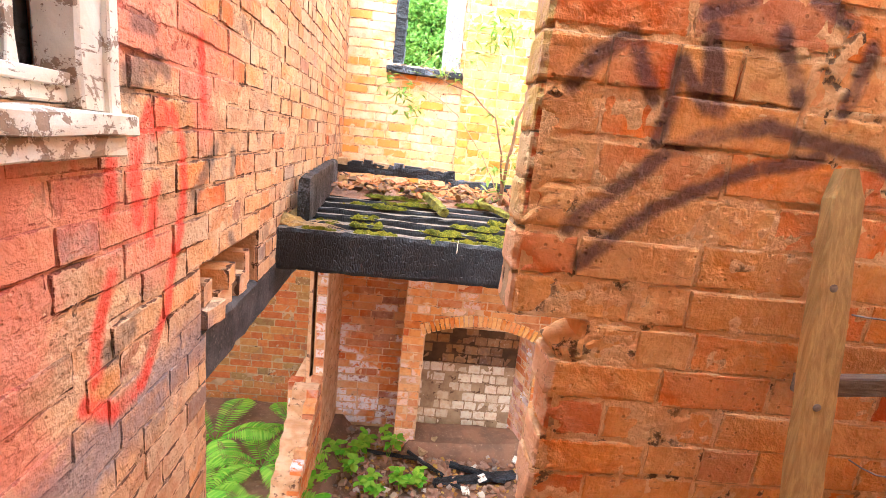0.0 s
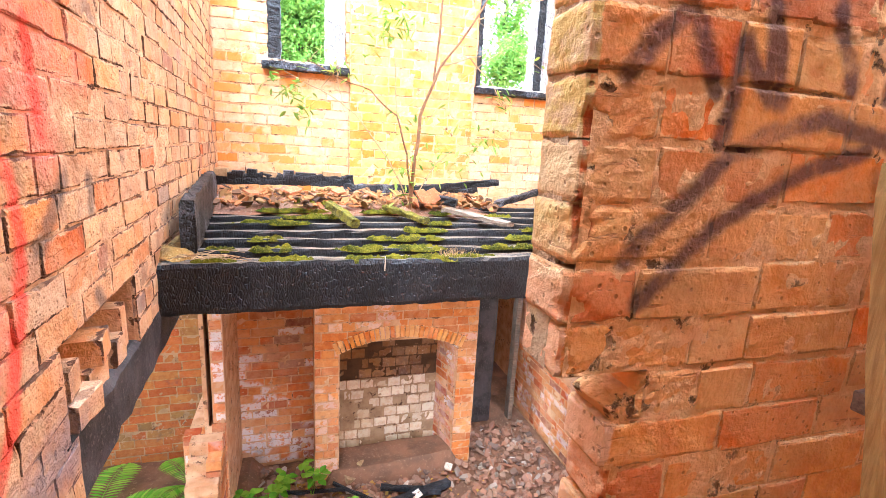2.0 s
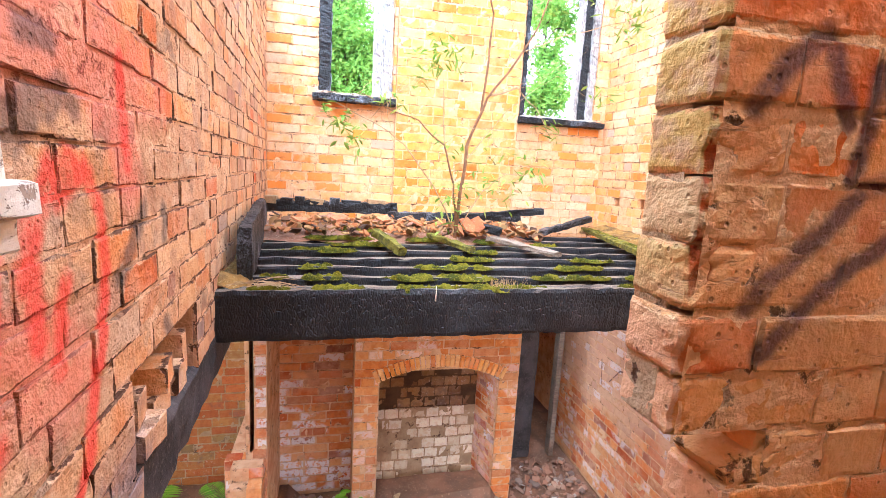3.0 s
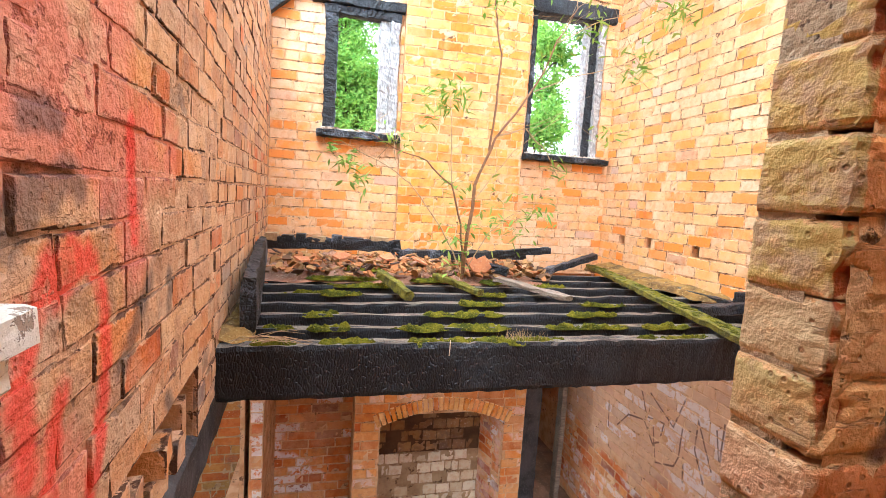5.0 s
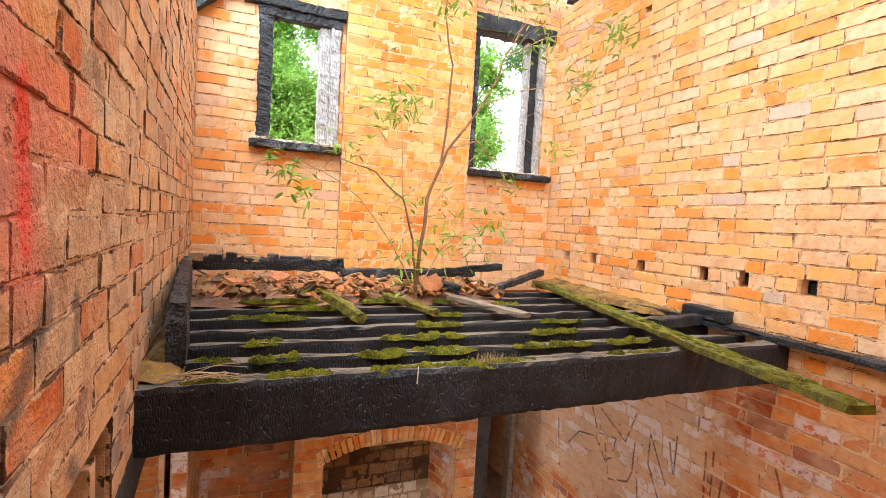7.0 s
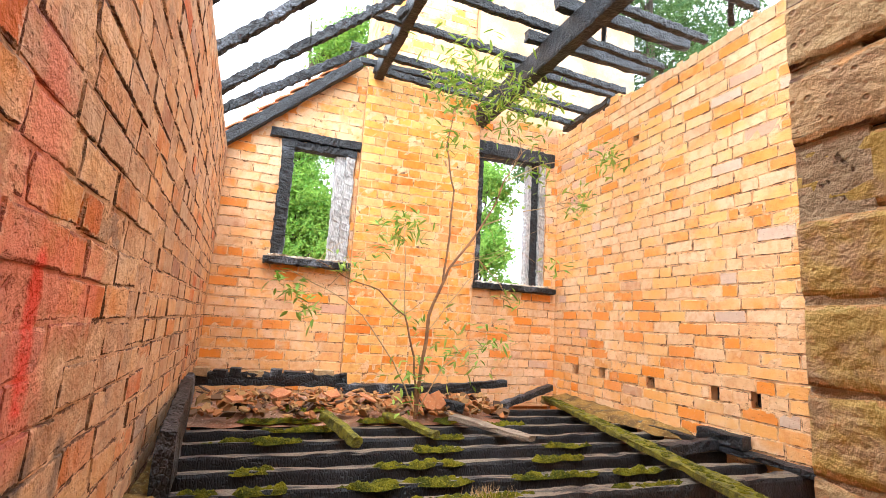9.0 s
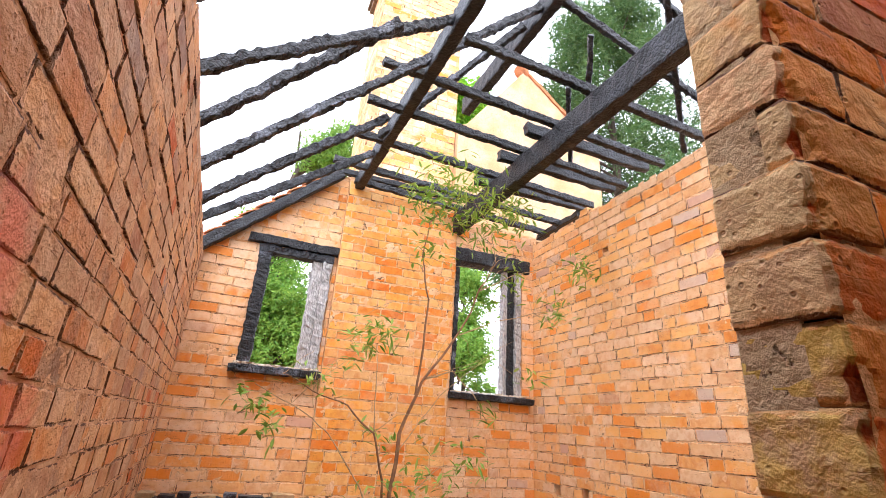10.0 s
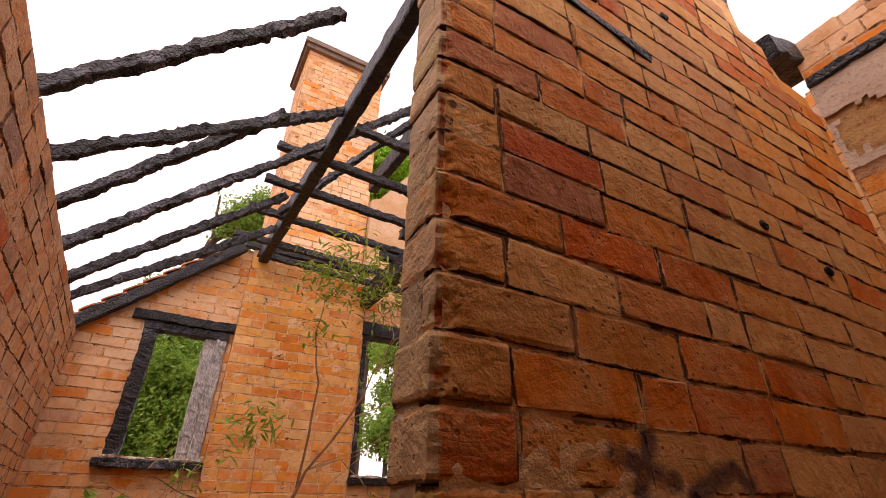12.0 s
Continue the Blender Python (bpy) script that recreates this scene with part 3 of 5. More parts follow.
def brick_wall(name, m, u0, u1, z0, z1, thick, mats, label, holes=(), focus=(0, 0), seed=1, mortar=None, length=.222, course=.079, phase=2.875, keep=None,
               start=None, cap=300, headers=.3, body_in=0.0, crown=None, parent=None, uneven=.0015, skin=.03, fallen=None, flush=.0020, gap=.0026, ends=False):
    """A wall in the plane u, z of the pose m, its front towards -y. keep(u, z): whether a brick is there; start(z): where a course begins; crown: the body's top as pieces (u0, u1, z1)."""
    r = random.Random(seed)
    core = bmesh.new()
    if crown:
        for a, b, top in crown:
            wall_body(core, a, b, z0, top, thick, holes)
    else:
        wall_body(core, u0 + body_in, u1, z0, z1, thick, holes)
    wall = part(name, core, mortar or M_MORTAR, parent, m=m)
    mortar_skin(wall, u0, u1, z0, z1, holes, skin, mortar or M_MORTAR, keep, start, seed, fallen, flush)
    if parent is None:
        tagged(wall, label, "wall", kind="structure")
    n0 = math.floor((z0 - phase) / course)
    cells = []
    for n in range(n0, int((z1 - phase) / course) + 2):
        za, zb = phase + n * course, phase + (n + 1) * course
        if zb > z1 + .03 or za < z0 - .03:
            continue
        u = (start(za + course / 2) if start else u0) - (0 if start else r.choice([.04, .11, .16]) if n % 2 else .0)
        first, begun = True, u
        while u < u1 - .02:
            w = length * (.5 if (first and start and n % 2) or r.random() < headers else 1) * r.uniform(.96, 1.04)
            a, b = max(u, u0 if not start else u), min(u + w, u1)
            u += w
            first = False
            spans = [(a, b)]
            zc = (za + zb) / 2
            for h in holes:
                if h[2] < zc < h[3]:
                    spans = [s for x, y in spans for s in ((x, min(y, h[0])), (max(x, h[1]), y)) if s[1] - s[0] > .03]
            for x, y in spans:
                if y - x > .03 and (keep is None or keep((x + y) / 2, zc)):
                    wave = .007 * noise.noise(Vector((x * 1.3, n * .11, seed))) + .0025 * noise.noise(Vector((x * 5, n * .6, seed)))
                    cell = (x + gap + r.uniform(-.002, .002), y - gap, za + wave + gap + r.uniform(-.003, .002), zb + wave - gap + r.uniform(-.003, .0025), r.uniform(-uneven, uneven), r.randrange(len(BRICK_SHAPES)), r.gauss(0, .9))
                    if ends and x == a == begun:
                        END_BRICKS.append((wall, cell, mats[0]))
                    else:
                        cells.append(cell)
    cells.sort(key=lambda c: abs((c[0] + c[1]) / 2 - focus[0]) + abs((c[2] + c[3]) / 2 - focus[1]))
    PENDING.append((wall, cells, mats, cap))
    return wall


def end_brick(w, h, seed):
    """The last brick of a course, seen round its broken arris: end face, chipped corner, front face."""
    deep = .098
    cols = [('e', deep * (1 - i / 7)) for i in range(7)] + [('f', w * (i / 17) ** 1.7) for i in range(18)]
    rows = [i / 9 for i in range(10)]
    vs, fs, uvs = [], [], []

    def put(kind, a, k):
        z = k * h
        q = Vector((a if kind == 'f' else -a, seed * 1.7, z))
        big = .010 + .038 * max(0, noise.noise(Vector((seed * 5.3, 1, z * 26))) + .18) + .006 * noise.noise(Vector((seed, 9, z * 90)))
        u, d = (a, 0.0) if kind == 'f' else (0.0, a)
        und = .0016 * noise.noise(q * 26) + .0012 * noise.noise(q * 75)
        arris = .0030 * max(0, 1 - min(k, 1 - k) / .09) * (1 + noise.noise(q * 40))
        if kind == 'f':
            cut = max(0, 1 - u / big) ** .5 * big * .42 * (.8 + .5 * noise.noise(q * 60))
            d += und + arris + cut
            u += .25 * cut
        else:
            cut = max(0, 1 - d / (big * .5)) * big * .12
            u += und + arris + cut
            d += big * .40 * max(0, 1 - d / .03)
        vs.append((u, d, z))
        uvs.append((max(u / w, .12) if kind == 'f' else .5, k))

    for k in rows:
        for kind, a in cols:
            put(kind, a, k)
    n = len(cols)
    for j in range(9):
        for i in range(n - 1):
            q = j * n + i
            fs.append((q, q + 1, q + n + 1, q + n))
    for j in (0, 9):
        vs.append((w, deep, rows[j] * h))
        uvs.append((.5, .5))
        ring = [j * n + i for i in range(n)] + [len(vs) - 1]
        fs.append(tuple(ring if j else ring[::-1]))
    return vs, fs, uvs


def lay_end_bricks():
    for i, (wall, (x, y, za, zb, d, shape, tip), mat) in enumerate(END_BRICKS):
        vs, fs, uvs = end_brick(y - x, zb - za, i + 1)
        ob = part("brick", (vs, [], fs), mat, wall, m=Matrix.Translation((x, d, za)))
        lay_uv(ob.data, uvs)


def lay_bricks():
    for wall, cells, mats, cap in PENDING:
        for x, y, za, zb, d, shape, tip in cells[:cap]:
            ob = new("brick", brick_mesh(shape, mats[0]))
            ob.parent = wall
            ob.matrix_basis = Matrix.Translation((x, d, za)) @ pose(0, 0, 0, 0, tip, 0) @ Matrix.Diagonal((y - x, 1, zb - za, 1))
        rest = cells[cap:]
        if rest:
            vs, fs, uvs = [], [], []
            for x, y, za, zb, d, shape, tip in rest:
                first = len(vs)
                sv, sf = BRICK_SHAPES[shape]
                vs += [(x + v[0] * (y - x), v[1] + d, za + v[2] * (zb - za) + tip * -.0035 * v[0]) for v in sv]
                fs += [tuple(first + i for i in f) for f in sf]
                uvs += brick_uv(sv)
            ob = part("bricks", (vs, [], fs), mats[1], wall)
            lay_uv(ob.data, uvs)
            ob["kind"] = "stuff"

# ---- large structure ----
def lost(amount, seed):
    """How far the mortar has fallen out, in patches along the courses."""
    return lambda u, z: amount * min(1, max(0, .35 + 2.2 * noise.noise(Vector((u * 2.3, seed, z * 8.0)))))


def plane_pose(x, y, turn):
    return pose(x, y, 0, 0, 0, turn)


# side wall, u along +y from y = -2.5; it drifts outwards with depth
LEFT_TURN = 90 + math.degrees(math.atan(.05))
M_LEFT = plane_pose(-.655 + .05 * 4.2, -2.5, LEFT_TURN)
LU = lambda y: (y + 2.5) * 1.00125
brick_wall("wall_west", M_LEFT, LU(-2.5), LU(4.62), 2.33, 4.43, .22, MATS["left"], "pale weathered brick wall with red spray paint, over a burnt bressummer",
           holes=[(LU(.38), LU(.93), 2.985, 4.05), (LU(1.38), LU(1.95), 2.33, 2.555)], focus=(LU(1.7), 3.0), seed=3, mortar=M_MORTAR_LEFT, skin=.012, uneven=.0034, fallen=lost(.006, 5), flush=.0020)
brick_wall("wall_west_lower", M_LEFT, LU(-2.5), LU(1.41), 0, 2.33, .22, MATS["left"], "brick pier beside the burnt bressummer", focus=(LU(1.2), 2.0), seed=4, cap=120, mortar=M_MORTAR_LEFT, uneven=.0028)

# far wall, u = x
M_FAR = plane_pose(0, 4.58, 0)
gable = [(-.81 + i * .11, -.81 + (i + 1) * .11, 4.46 + i * .107) for i in range(10)]
far_crown = gable + [(.29, 1.36, 5.44), (1.36, 2.36, 5.27)]


def far_top(u, z):
    return z < (4.50 + (u + .81) * .97 if u < .2 else 5.44 if u < 1.36 else 5.27)


W1 = (-.375, .235, 3.58, 4.62)
W2 = (1.43, 2.18, 3.54, 4.97)
brick_wall("wall_north", M_FAR, -.81, 2.36, 2.45, 5.44, .23, MATS["far"], "sunlit peach brick gable wall with two burnt-out window openings", holes=[W1, W2, (.27, 1.40, 2.45, 5.44)],
           focus=(.3, 3.4), seed=6, crown=far_crown, keep=far_top, mortar=M_MORTAR_PALE, fallen=lost(.005, 3))
M_PIER = plane_pose(0, 4.545, 0)
brick_wall("chimney_breast_upper", M_PIER, .27, 1.40, 2.45, 5.44, .2, MATS["pier"], "orange brick chimney breast between the windows", focus=(.8, 3.8), seed=7, mortar=M_MORTAR_PALE)

# right-hand wall, u = -y
M_RIGHT = pose(2.31, 0, 0, 0, 0, -90)
POCKETS = [(4.22, .03), (3.86, .034), (3.33, .04), (2.80, .045), (2.54, .045), (2.19, .045)]
brick_wall("wall_east", M_RIGHT, -4.62, -.3, 2.42, 5.27, .23, MATS["right"], "sunlit peach and orange brick wall with a row of joist pockets",
           holes=[(-y - .038, -y + .038, 2.77, 2.89) for y, w in POCKETS] + [(-3.49, -3.42, 4.73, 4.78)],
           focus=(-2.9, 3.6), seed=8, mortar=M_MORTAR_PALE, crown=[(-4.62, -.3, 5.12)], fallen=lost(.005, 3),
           keep=lambda u, z: z < 5.17 + .12 * noise.noise(Vector((u * 3.1, 2, 0))) + .05 * noise.noise(Vector((u * 11, 5, 0))))
brick_wall("wall_east_lower", M_RIGHT, -4.95, -.3, 0, 2.42, .23, MATS["lowside"], "orange brick wall with flaking whitewash and scratched scrawl", focus=(-3.2, 1.3), seed=9)

# Added slab behind the wall; stops daylight from showing through the pockets.
eb = bmesh.new()
box(eb, 2.545, 2.60, .3, 4.6, 2.42, 5.27)
tagged(part("wall_east_lightblock", eb, M_MORTAR), "slab added behind the brick wall to stop daylight through the pockets", "wall", kind="structure")

# partition beside the camera, half a brick thick
M_NEAR = plane_pose(0, .78, 0)


def near_start(z):
    n = round((z - 2.875 - .0395) / .079)
    if n == -3:
        return .305
    if n < -3:
        return .262 + .006 * math.sin(n * 2.1)
    return .1655 + .0025 * math.sin(n * 1.7)


def near_top(u, z):
    return z < 5.15 - max(0, u - 1.2) * .8


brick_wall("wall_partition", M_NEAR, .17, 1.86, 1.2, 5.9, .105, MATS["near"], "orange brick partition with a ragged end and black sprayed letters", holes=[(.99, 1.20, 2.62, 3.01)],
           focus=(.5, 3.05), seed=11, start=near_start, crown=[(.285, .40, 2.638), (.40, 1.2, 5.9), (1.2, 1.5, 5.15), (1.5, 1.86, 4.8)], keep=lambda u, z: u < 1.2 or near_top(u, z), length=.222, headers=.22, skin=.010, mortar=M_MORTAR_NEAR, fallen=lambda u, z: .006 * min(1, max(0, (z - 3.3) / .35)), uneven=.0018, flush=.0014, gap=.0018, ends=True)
core = bmesh.new()
box(core, .1695, .40, .034, .098, 2.717, 5.9)
box(core, .215, .40, .006, .034, 2.717, 5.9)
box(core, .98, 1.22, .100, .115, 2.6, 3.03)
part("wall_core", core, M_MORTAR_END, bpy.data.objects["wall_partition"])
part("mortar_bed", timber((.268, .05, 2.640), (.335, .05, 2.672), .088, .035, .005, .012, seed=4), M_MORTAR_NEAR, bpy.data.objects["wall_partition"], "pale mortar smeared over the ledge")

# room below: recess, chimney breast with fireplace, doorway
M_REC = plane_pose(0, 4.40, 0)
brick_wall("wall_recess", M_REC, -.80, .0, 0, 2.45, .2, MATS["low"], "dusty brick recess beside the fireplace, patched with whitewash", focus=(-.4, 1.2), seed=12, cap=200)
M_BREAST = plane_pose(0, 4.02, 0)


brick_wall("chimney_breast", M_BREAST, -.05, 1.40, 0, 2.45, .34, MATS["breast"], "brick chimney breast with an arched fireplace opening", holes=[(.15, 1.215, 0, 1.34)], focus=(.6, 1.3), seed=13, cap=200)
M_HEARTH = plane_pose(0, 4.36, 0)
brick_wall("fireback", M_HEARTH, .10, 1.3, 0, .82, .1, MATS["hearth"], "cream-coloured fire bricks at the back of the fireplace", focus=(.6, .5), seed=14, cap=150, length=.128, course=.104, headers=.1, uneven=.008, phase=-.01, mortar=M_MORTAR_DARK)
brick_wall("fireback_upper", M_HEARTH, .10, 1.3, .82, 1.7, .1, MATS["smoke_shade"], "fire bricks high in the fireplace, smoke-browned and with shade painted in", focus=(.6, 1.0), seed=24, cap=100, length=.128, course=.104, headers=.1, uneven=.008, phase=-.01, mortar=M_MORTAR_SMOKE_SHADE)
brick_wall("fireplace_jamb", pose(1.12, 4.36, 0, 0, 0, -75.2), 0, .352, 0, 1.45, .04, MATS["jamb"], "splayed fireplace side with whitewashed bricks", focus=(.2, .9), seed=25, cap=80, headers=.7)
M_DOORW = plane_pose(0, 4.62, 0)
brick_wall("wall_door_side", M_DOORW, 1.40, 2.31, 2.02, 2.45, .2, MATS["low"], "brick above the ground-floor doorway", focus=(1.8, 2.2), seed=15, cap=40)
brick_wall("wall_back_left", plane_pose(0, 4.52, 0), -2.6, -.80, 0, 2.5, .2, MATS["shade_dark"], "shaded brick wall behind the ferns", focus=(-1.2, 1.0), seed=16, cap=200, mortar=M_MORTAR_DARK)
M_STUB = plane_pose(0, 3.62, 0)
brick_wall("wall_stub", M_STUB, -.97, -.68, 0, 2.45, .78, MATS["low"], "broken end of a brick cross wall with an open chase", focus=(-.8, 1.2), seed=17, cap=150,
           holes=[(-.805, -.765, .95, 2.45)], keep=lambda u, z: z < .9 or u > -.82, crown=[(-.96, -.82, .85), (-.82, -.68, 2.45)])

def low_top(u):
    return .06 + .88 * u + .10 * noise.noise(Vector((u * 5, 3, 0)))


brick_wall("wall_stub_low", pose(-.69, 2.62, 0, 0, 0, 90), 0, 1.0, 0, .95, .22, MATS["low"], "low crumbling remains of a brick cross wall", focus=(.8, .6), seed=35, cap=120,
           keep=lambda u, z: z < low_top(u), crown=[(i * .1, i * .1 + .1, low_top(i * .1 + .05) - .03) for i in range(10)], headers=.5)

# Sides and lid added round the passage to keep daylight from the lower room.
side = bmesh.new()
box(side, 2.54, 2.75, 4.83, 6.5, 0, 2.6)
box(side, .9, 1.05, 4.85, 6.5, 0, 2.6)
tagged(part("wall_passage_lightblock", side, M_MORTAR), "side walls added to keep daylight out of the passage", "wall", kind="structure")
over = bmesh.new()
box(over, .9, 2.75, 4.84, 6.6, 2.6, 2.72)
tagged(part("ceiling_passage_lightblock", over, M_GREYWOOD), "boarded slab added over the passage to block the sky", "ceiling", kind="structure")
# Out-of-view wall added to close the fern corner against daylight.
front = bmesh.new()
box(front, -2.6, -.92, .3, .5, 0, 2.5)
tagged(part("wall_fern_lightblock", front, M_MORTAR), "plain brick wall added to keep daylight off the fern corner", "wall", kind="structure")

# behind the camera and beyond the openings
# Unseen wall behind the camera, added and kept high to shade the landing.
brick_wall("wall_south", pose(0, -2.5, 0, 0, 0, 180), -1.9, .6, 1.2, 5.0, .2, MATS["near"], "plain brick wall", focus=(-.5, 3), seed=18, cap=0)
# Outer wall added for closure; its opening is there to light the ferns.
shell = bmesh.new()
wall_body(shell, -2.5, 4.7, 0, 2.7, .2, [(1.5, 3.3, .4, 2.35)])
bmesh.ops.rotate(shell, verts=shell.verts, matrix=Matrix.Rotation(radians(90), 3, 'Z'))
bmesh.ops.translate(shell, verts=shell.verts, vec=(-2.6, 0, 0))
tagged(part("wall_outer_west", shell, M_MORTAR), "plain outer brick wall in shade", "wall", kind="structure")
fl = bmesh.new()
box(fl, -.6, 1.9, -2.5, .5, 1.3, 1.45)
tagged(part("floor_landing", fl, M_GREYWOOD), "worn timber landing floor", "floor", kind="structure")
pl = bmesh.new()
box(pl, 1.862, 2.05, -2.5, .77, 4.42, 4.85)
tagged(part("wall_plastered", pl, M_OCHRE), "wall with cracked cream plaster over an ochre undercoat", "wall", kind="structure")
sv, sf = [], []
NY, NP = 110, 24
for j in range(NP + 1):
    for i in range(NY + 1):
        y, z = .768 - 2.2 * i / NY, 4.415 + .433 * j / NP
        q = Vector((y, z, 0))
        sv.append((1.847 + .005 * noise.noise(q * 9) + .002 * noise.noise(q * 33), y + .006 * noise.noise(q * 40), z + .006 * noise.noise(q * 47)))
for j in range(NP):
    for i in range(NY):
        a = j * (NY + 1) + i
        q = Vector((sv[a][1], sv[a][2], 0))
        wob = .05 * noise.noise(q * 8) + .03 * noise.noise(q * 23)
        if 4.47 + wob < q.y < 4.64 + wob and q.x < .755 + wob:
            continue
        sf.append((a, a + NY + 1, a + NY + 2, a + 1))
part("plaster_sheet", (sv, [], sf), M_PLASTER, bpy.data.objects["wall_plastered"], "cracked cream plaster sheet")
brick_wall("wall_return", pose(1.86, 0, 0, 0, 0, -90), -.77, 2.5, 1.2, 4.42, .19, MATS["near"], "orange brick wall under the plaster", focus=(-.5, 4.2), seed=34, cap=40)
brick_wall("wall_band", pose(1.86, 0, 0, 0, 0, -90), -.77, 2.5, 4.85, 5.08, .19, MATS["far"], "brick courses above the plaster", focus=(-.5, 4.9), seed=31, cap=30)
# Unseen slab added so that the partition gets less sky.
ceil = bmesh.new()
box(ceil, -.75, 2.05, -2.7, .24, 4.95, 5.05)
tagged(part("ceiling", ceil, M_PLASTER), "plaster slab added out of view over the landing to shade the partition", "ceiling", kind="structure")

# Unseen slab added over the fern corner to hold back skylight.
upper = bmesh.new()
box(upper, -2.6, -.90, .5, 4.1, 2.5, 2.62)
tagged(part("ceiling_fern_lightblock", upper, M_GREYWOOD), "boarded slab added out of view to shade the fern corner", "ceiling", kind="structure")

# ground: one sheet, fine and uneven inside the house
gv, gf = [], []
xs = [-60, -20, -8, -4] + [-2.6 + i * .1 for i in range(52)] + [4, 8, 20, 60]
ys = [-60, -20, -6] + [.0 + i * .1 for i in range(62)] + [8, 12, 20, 40, 90]
for y in ys:
    for x in xs:
        inside = -2.6 <= x <= 2.6 and 0 <= y <= 6.2
        h = (noise.noise(Vector((x * 2.1, y * 2.1, 0))) * .05 + noise.noise(Vector((x * 7, y * 7, 3))) * .025) if inside else -.02
        if .1 < x < 1.25 and 3.95 < y < 4.4:
            h += .16
        if inside and x < -.5:
            h += .12
        gv.append((x, y, h))
for j in range(len(ys) - 1):
    for i in range(len(xs) - 1):
        q = j * len(xs) + i
        gf.append((q, q + 1, q + len(xs) + 1, q + len(xs)))
tagged(part("ground", (gv, [], gf), M_SOIL), "bare rubble-strewn earth floor", "ground", kind="structure")

# ---- burnt floor ----
bress = timber((-.735, 1.36, 2.24), (-.885, 4.4, 2.24), .19, .19, .006, .07, seed=1)
tagged(part("bressummer", bress, M_CHAR_BROWN), "charred grey-brown timber beam carrying the side wall", "beam")
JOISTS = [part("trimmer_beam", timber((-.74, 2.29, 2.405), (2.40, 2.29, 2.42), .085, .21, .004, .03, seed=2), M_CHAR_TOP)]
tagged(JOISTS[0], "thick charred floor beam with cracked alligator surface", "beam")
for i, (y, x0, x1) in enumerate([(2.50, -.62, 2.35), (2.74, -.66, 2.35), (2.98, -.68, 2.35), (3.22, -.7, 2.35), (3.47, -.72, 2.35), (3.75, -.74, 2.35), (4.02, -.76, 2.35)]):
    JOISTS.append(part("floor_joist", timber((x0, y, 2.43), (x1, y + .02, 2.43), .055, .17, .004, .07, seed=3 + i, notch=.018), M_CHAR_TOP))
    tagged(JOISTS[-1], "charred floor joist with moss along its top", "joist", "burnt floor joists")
tagged(part("back_beam", timber((-.80, 4.32, 2.68), (.28, 4.31, 2.69), .09, .09, .01, .05, seed=12, notch=.03), M_CHAR), "burnt back floor beam against the gable wall", "beam")
tagged(part("back_beam", timber((.20, 4.26, 2.63), (1.36, 4.22, 2.655), .08, .07, .010, .05, seed=17, notch=.03), M_CHAR_GREY), "thin burnt beam running on along the gable wall", "beam")
tagged(part("edge_board", timber((-.60, 2.42, 2.63), (-.76, 4.0, 2.64), .062, .23, .007, .04, seed=13, notch=.03), M_CHAR_GREY), "charred edge board standing beside the wall", "board")
tagged(part("plank", timber((2.15, 4.42, 2.55), (1.37, 1.47, 2.565), .105, .034, .005, .08, seed=14), M_PLANK), "loose mossy plank lying across the joists", "plank")

# Black blocks added inside the pockets, where there is only shade.
for i, (y, w) in enumerate(POCKETS):
    tagged(part("pocket_dark_fill", timber((2.375, y, 2.836), (2.53, y, 2.836), .07, .074, .003, .03, seed=70 + i), M_CHAR), "black block added deep in the joist pocket for its darkness", "joist end", "joist ends in the wall")
tagged(part("wall_plate", timber((2.262, 4.36, 2.548), (2.262, 1.0, 2.535), .085, .034, .006, .06, seed=80, notch=.02), M_CHAR), "burnt plate lying along the brick wall", "plate")
tagged(part("charred_block", timber((2.255, 2.86, 2.60), (2.255, 2.56, 2.60), .075, .07, .006, .05, seed=81), M_CHAR_GREY), "charred block of timber on the burnt plate", "block")

# ---- burnt roof ----
tagged(part("purlin", timber((.36, 4.6, 5.40), (.50, .85, 5.42), .085, .15, .005, .03, seed=20), M_CHAR), "charred black roof purlin", "purlin")
tagged(part("ridge_beam", timber((1.08, 3.75, 5.98), (1.18, .85, 6.0), .08, .17, .005, .03, seed=21), M_CHAR), "charred black ridge beam", "beam")
tagged(part("ceiling_beam", timber((1.40, 4.62, 5.20), (1.46, .80, 5.20), .11, .20, .005, .03, seed=22), M_CHAR), "heavy charred ceiling beam", "beam")
LEFT_RAFTERS = [((-.80, 1.95, 4.43), (.16, 1.68, 5.22)), ((-.80, 2.28, 4.43), (.46, 2.43, 5.46)), ((-.80, 2.68, 4.42), (.09, 2.34, 5.16)), ((-.82, 3.10, 4.41), (1.08, 2.54, 5.97)),
                ((-.84, 3.50, 4.39), (.30, 3.35, 5.33)), ((-.85, 3.78, 4.39), (.36, 3.96, 5.40)), ((.30, 3.62, 5.33), (1.04, 2.70, 5.94))]
for i, (a, b) in enumerate(LEFT_RAFTERS):
    tagged(part("rafter", timber(a, b, .040, .058, .0085, .018, seed=30 + i, notch=.014), M_CHAR_GREY), "burnt rafter, thinned and cracked by fire", "rafter", "left slope rafters")
for i, (y, x0) in enumerate([(2.47, .50), (2.86, .12), (3.26, .12), (3.70, .08), (4.18, .05), (4.46, .3)]):
    tagged(part("ceiling_joist", timber((x0, y, 5.37), (2.42, y + .02, 5.31), .046, .06, .006, .025, seed=40 + i, notch=.012), M_CHAR), "charred black ceiling joist", "joist", "ceiling joists")
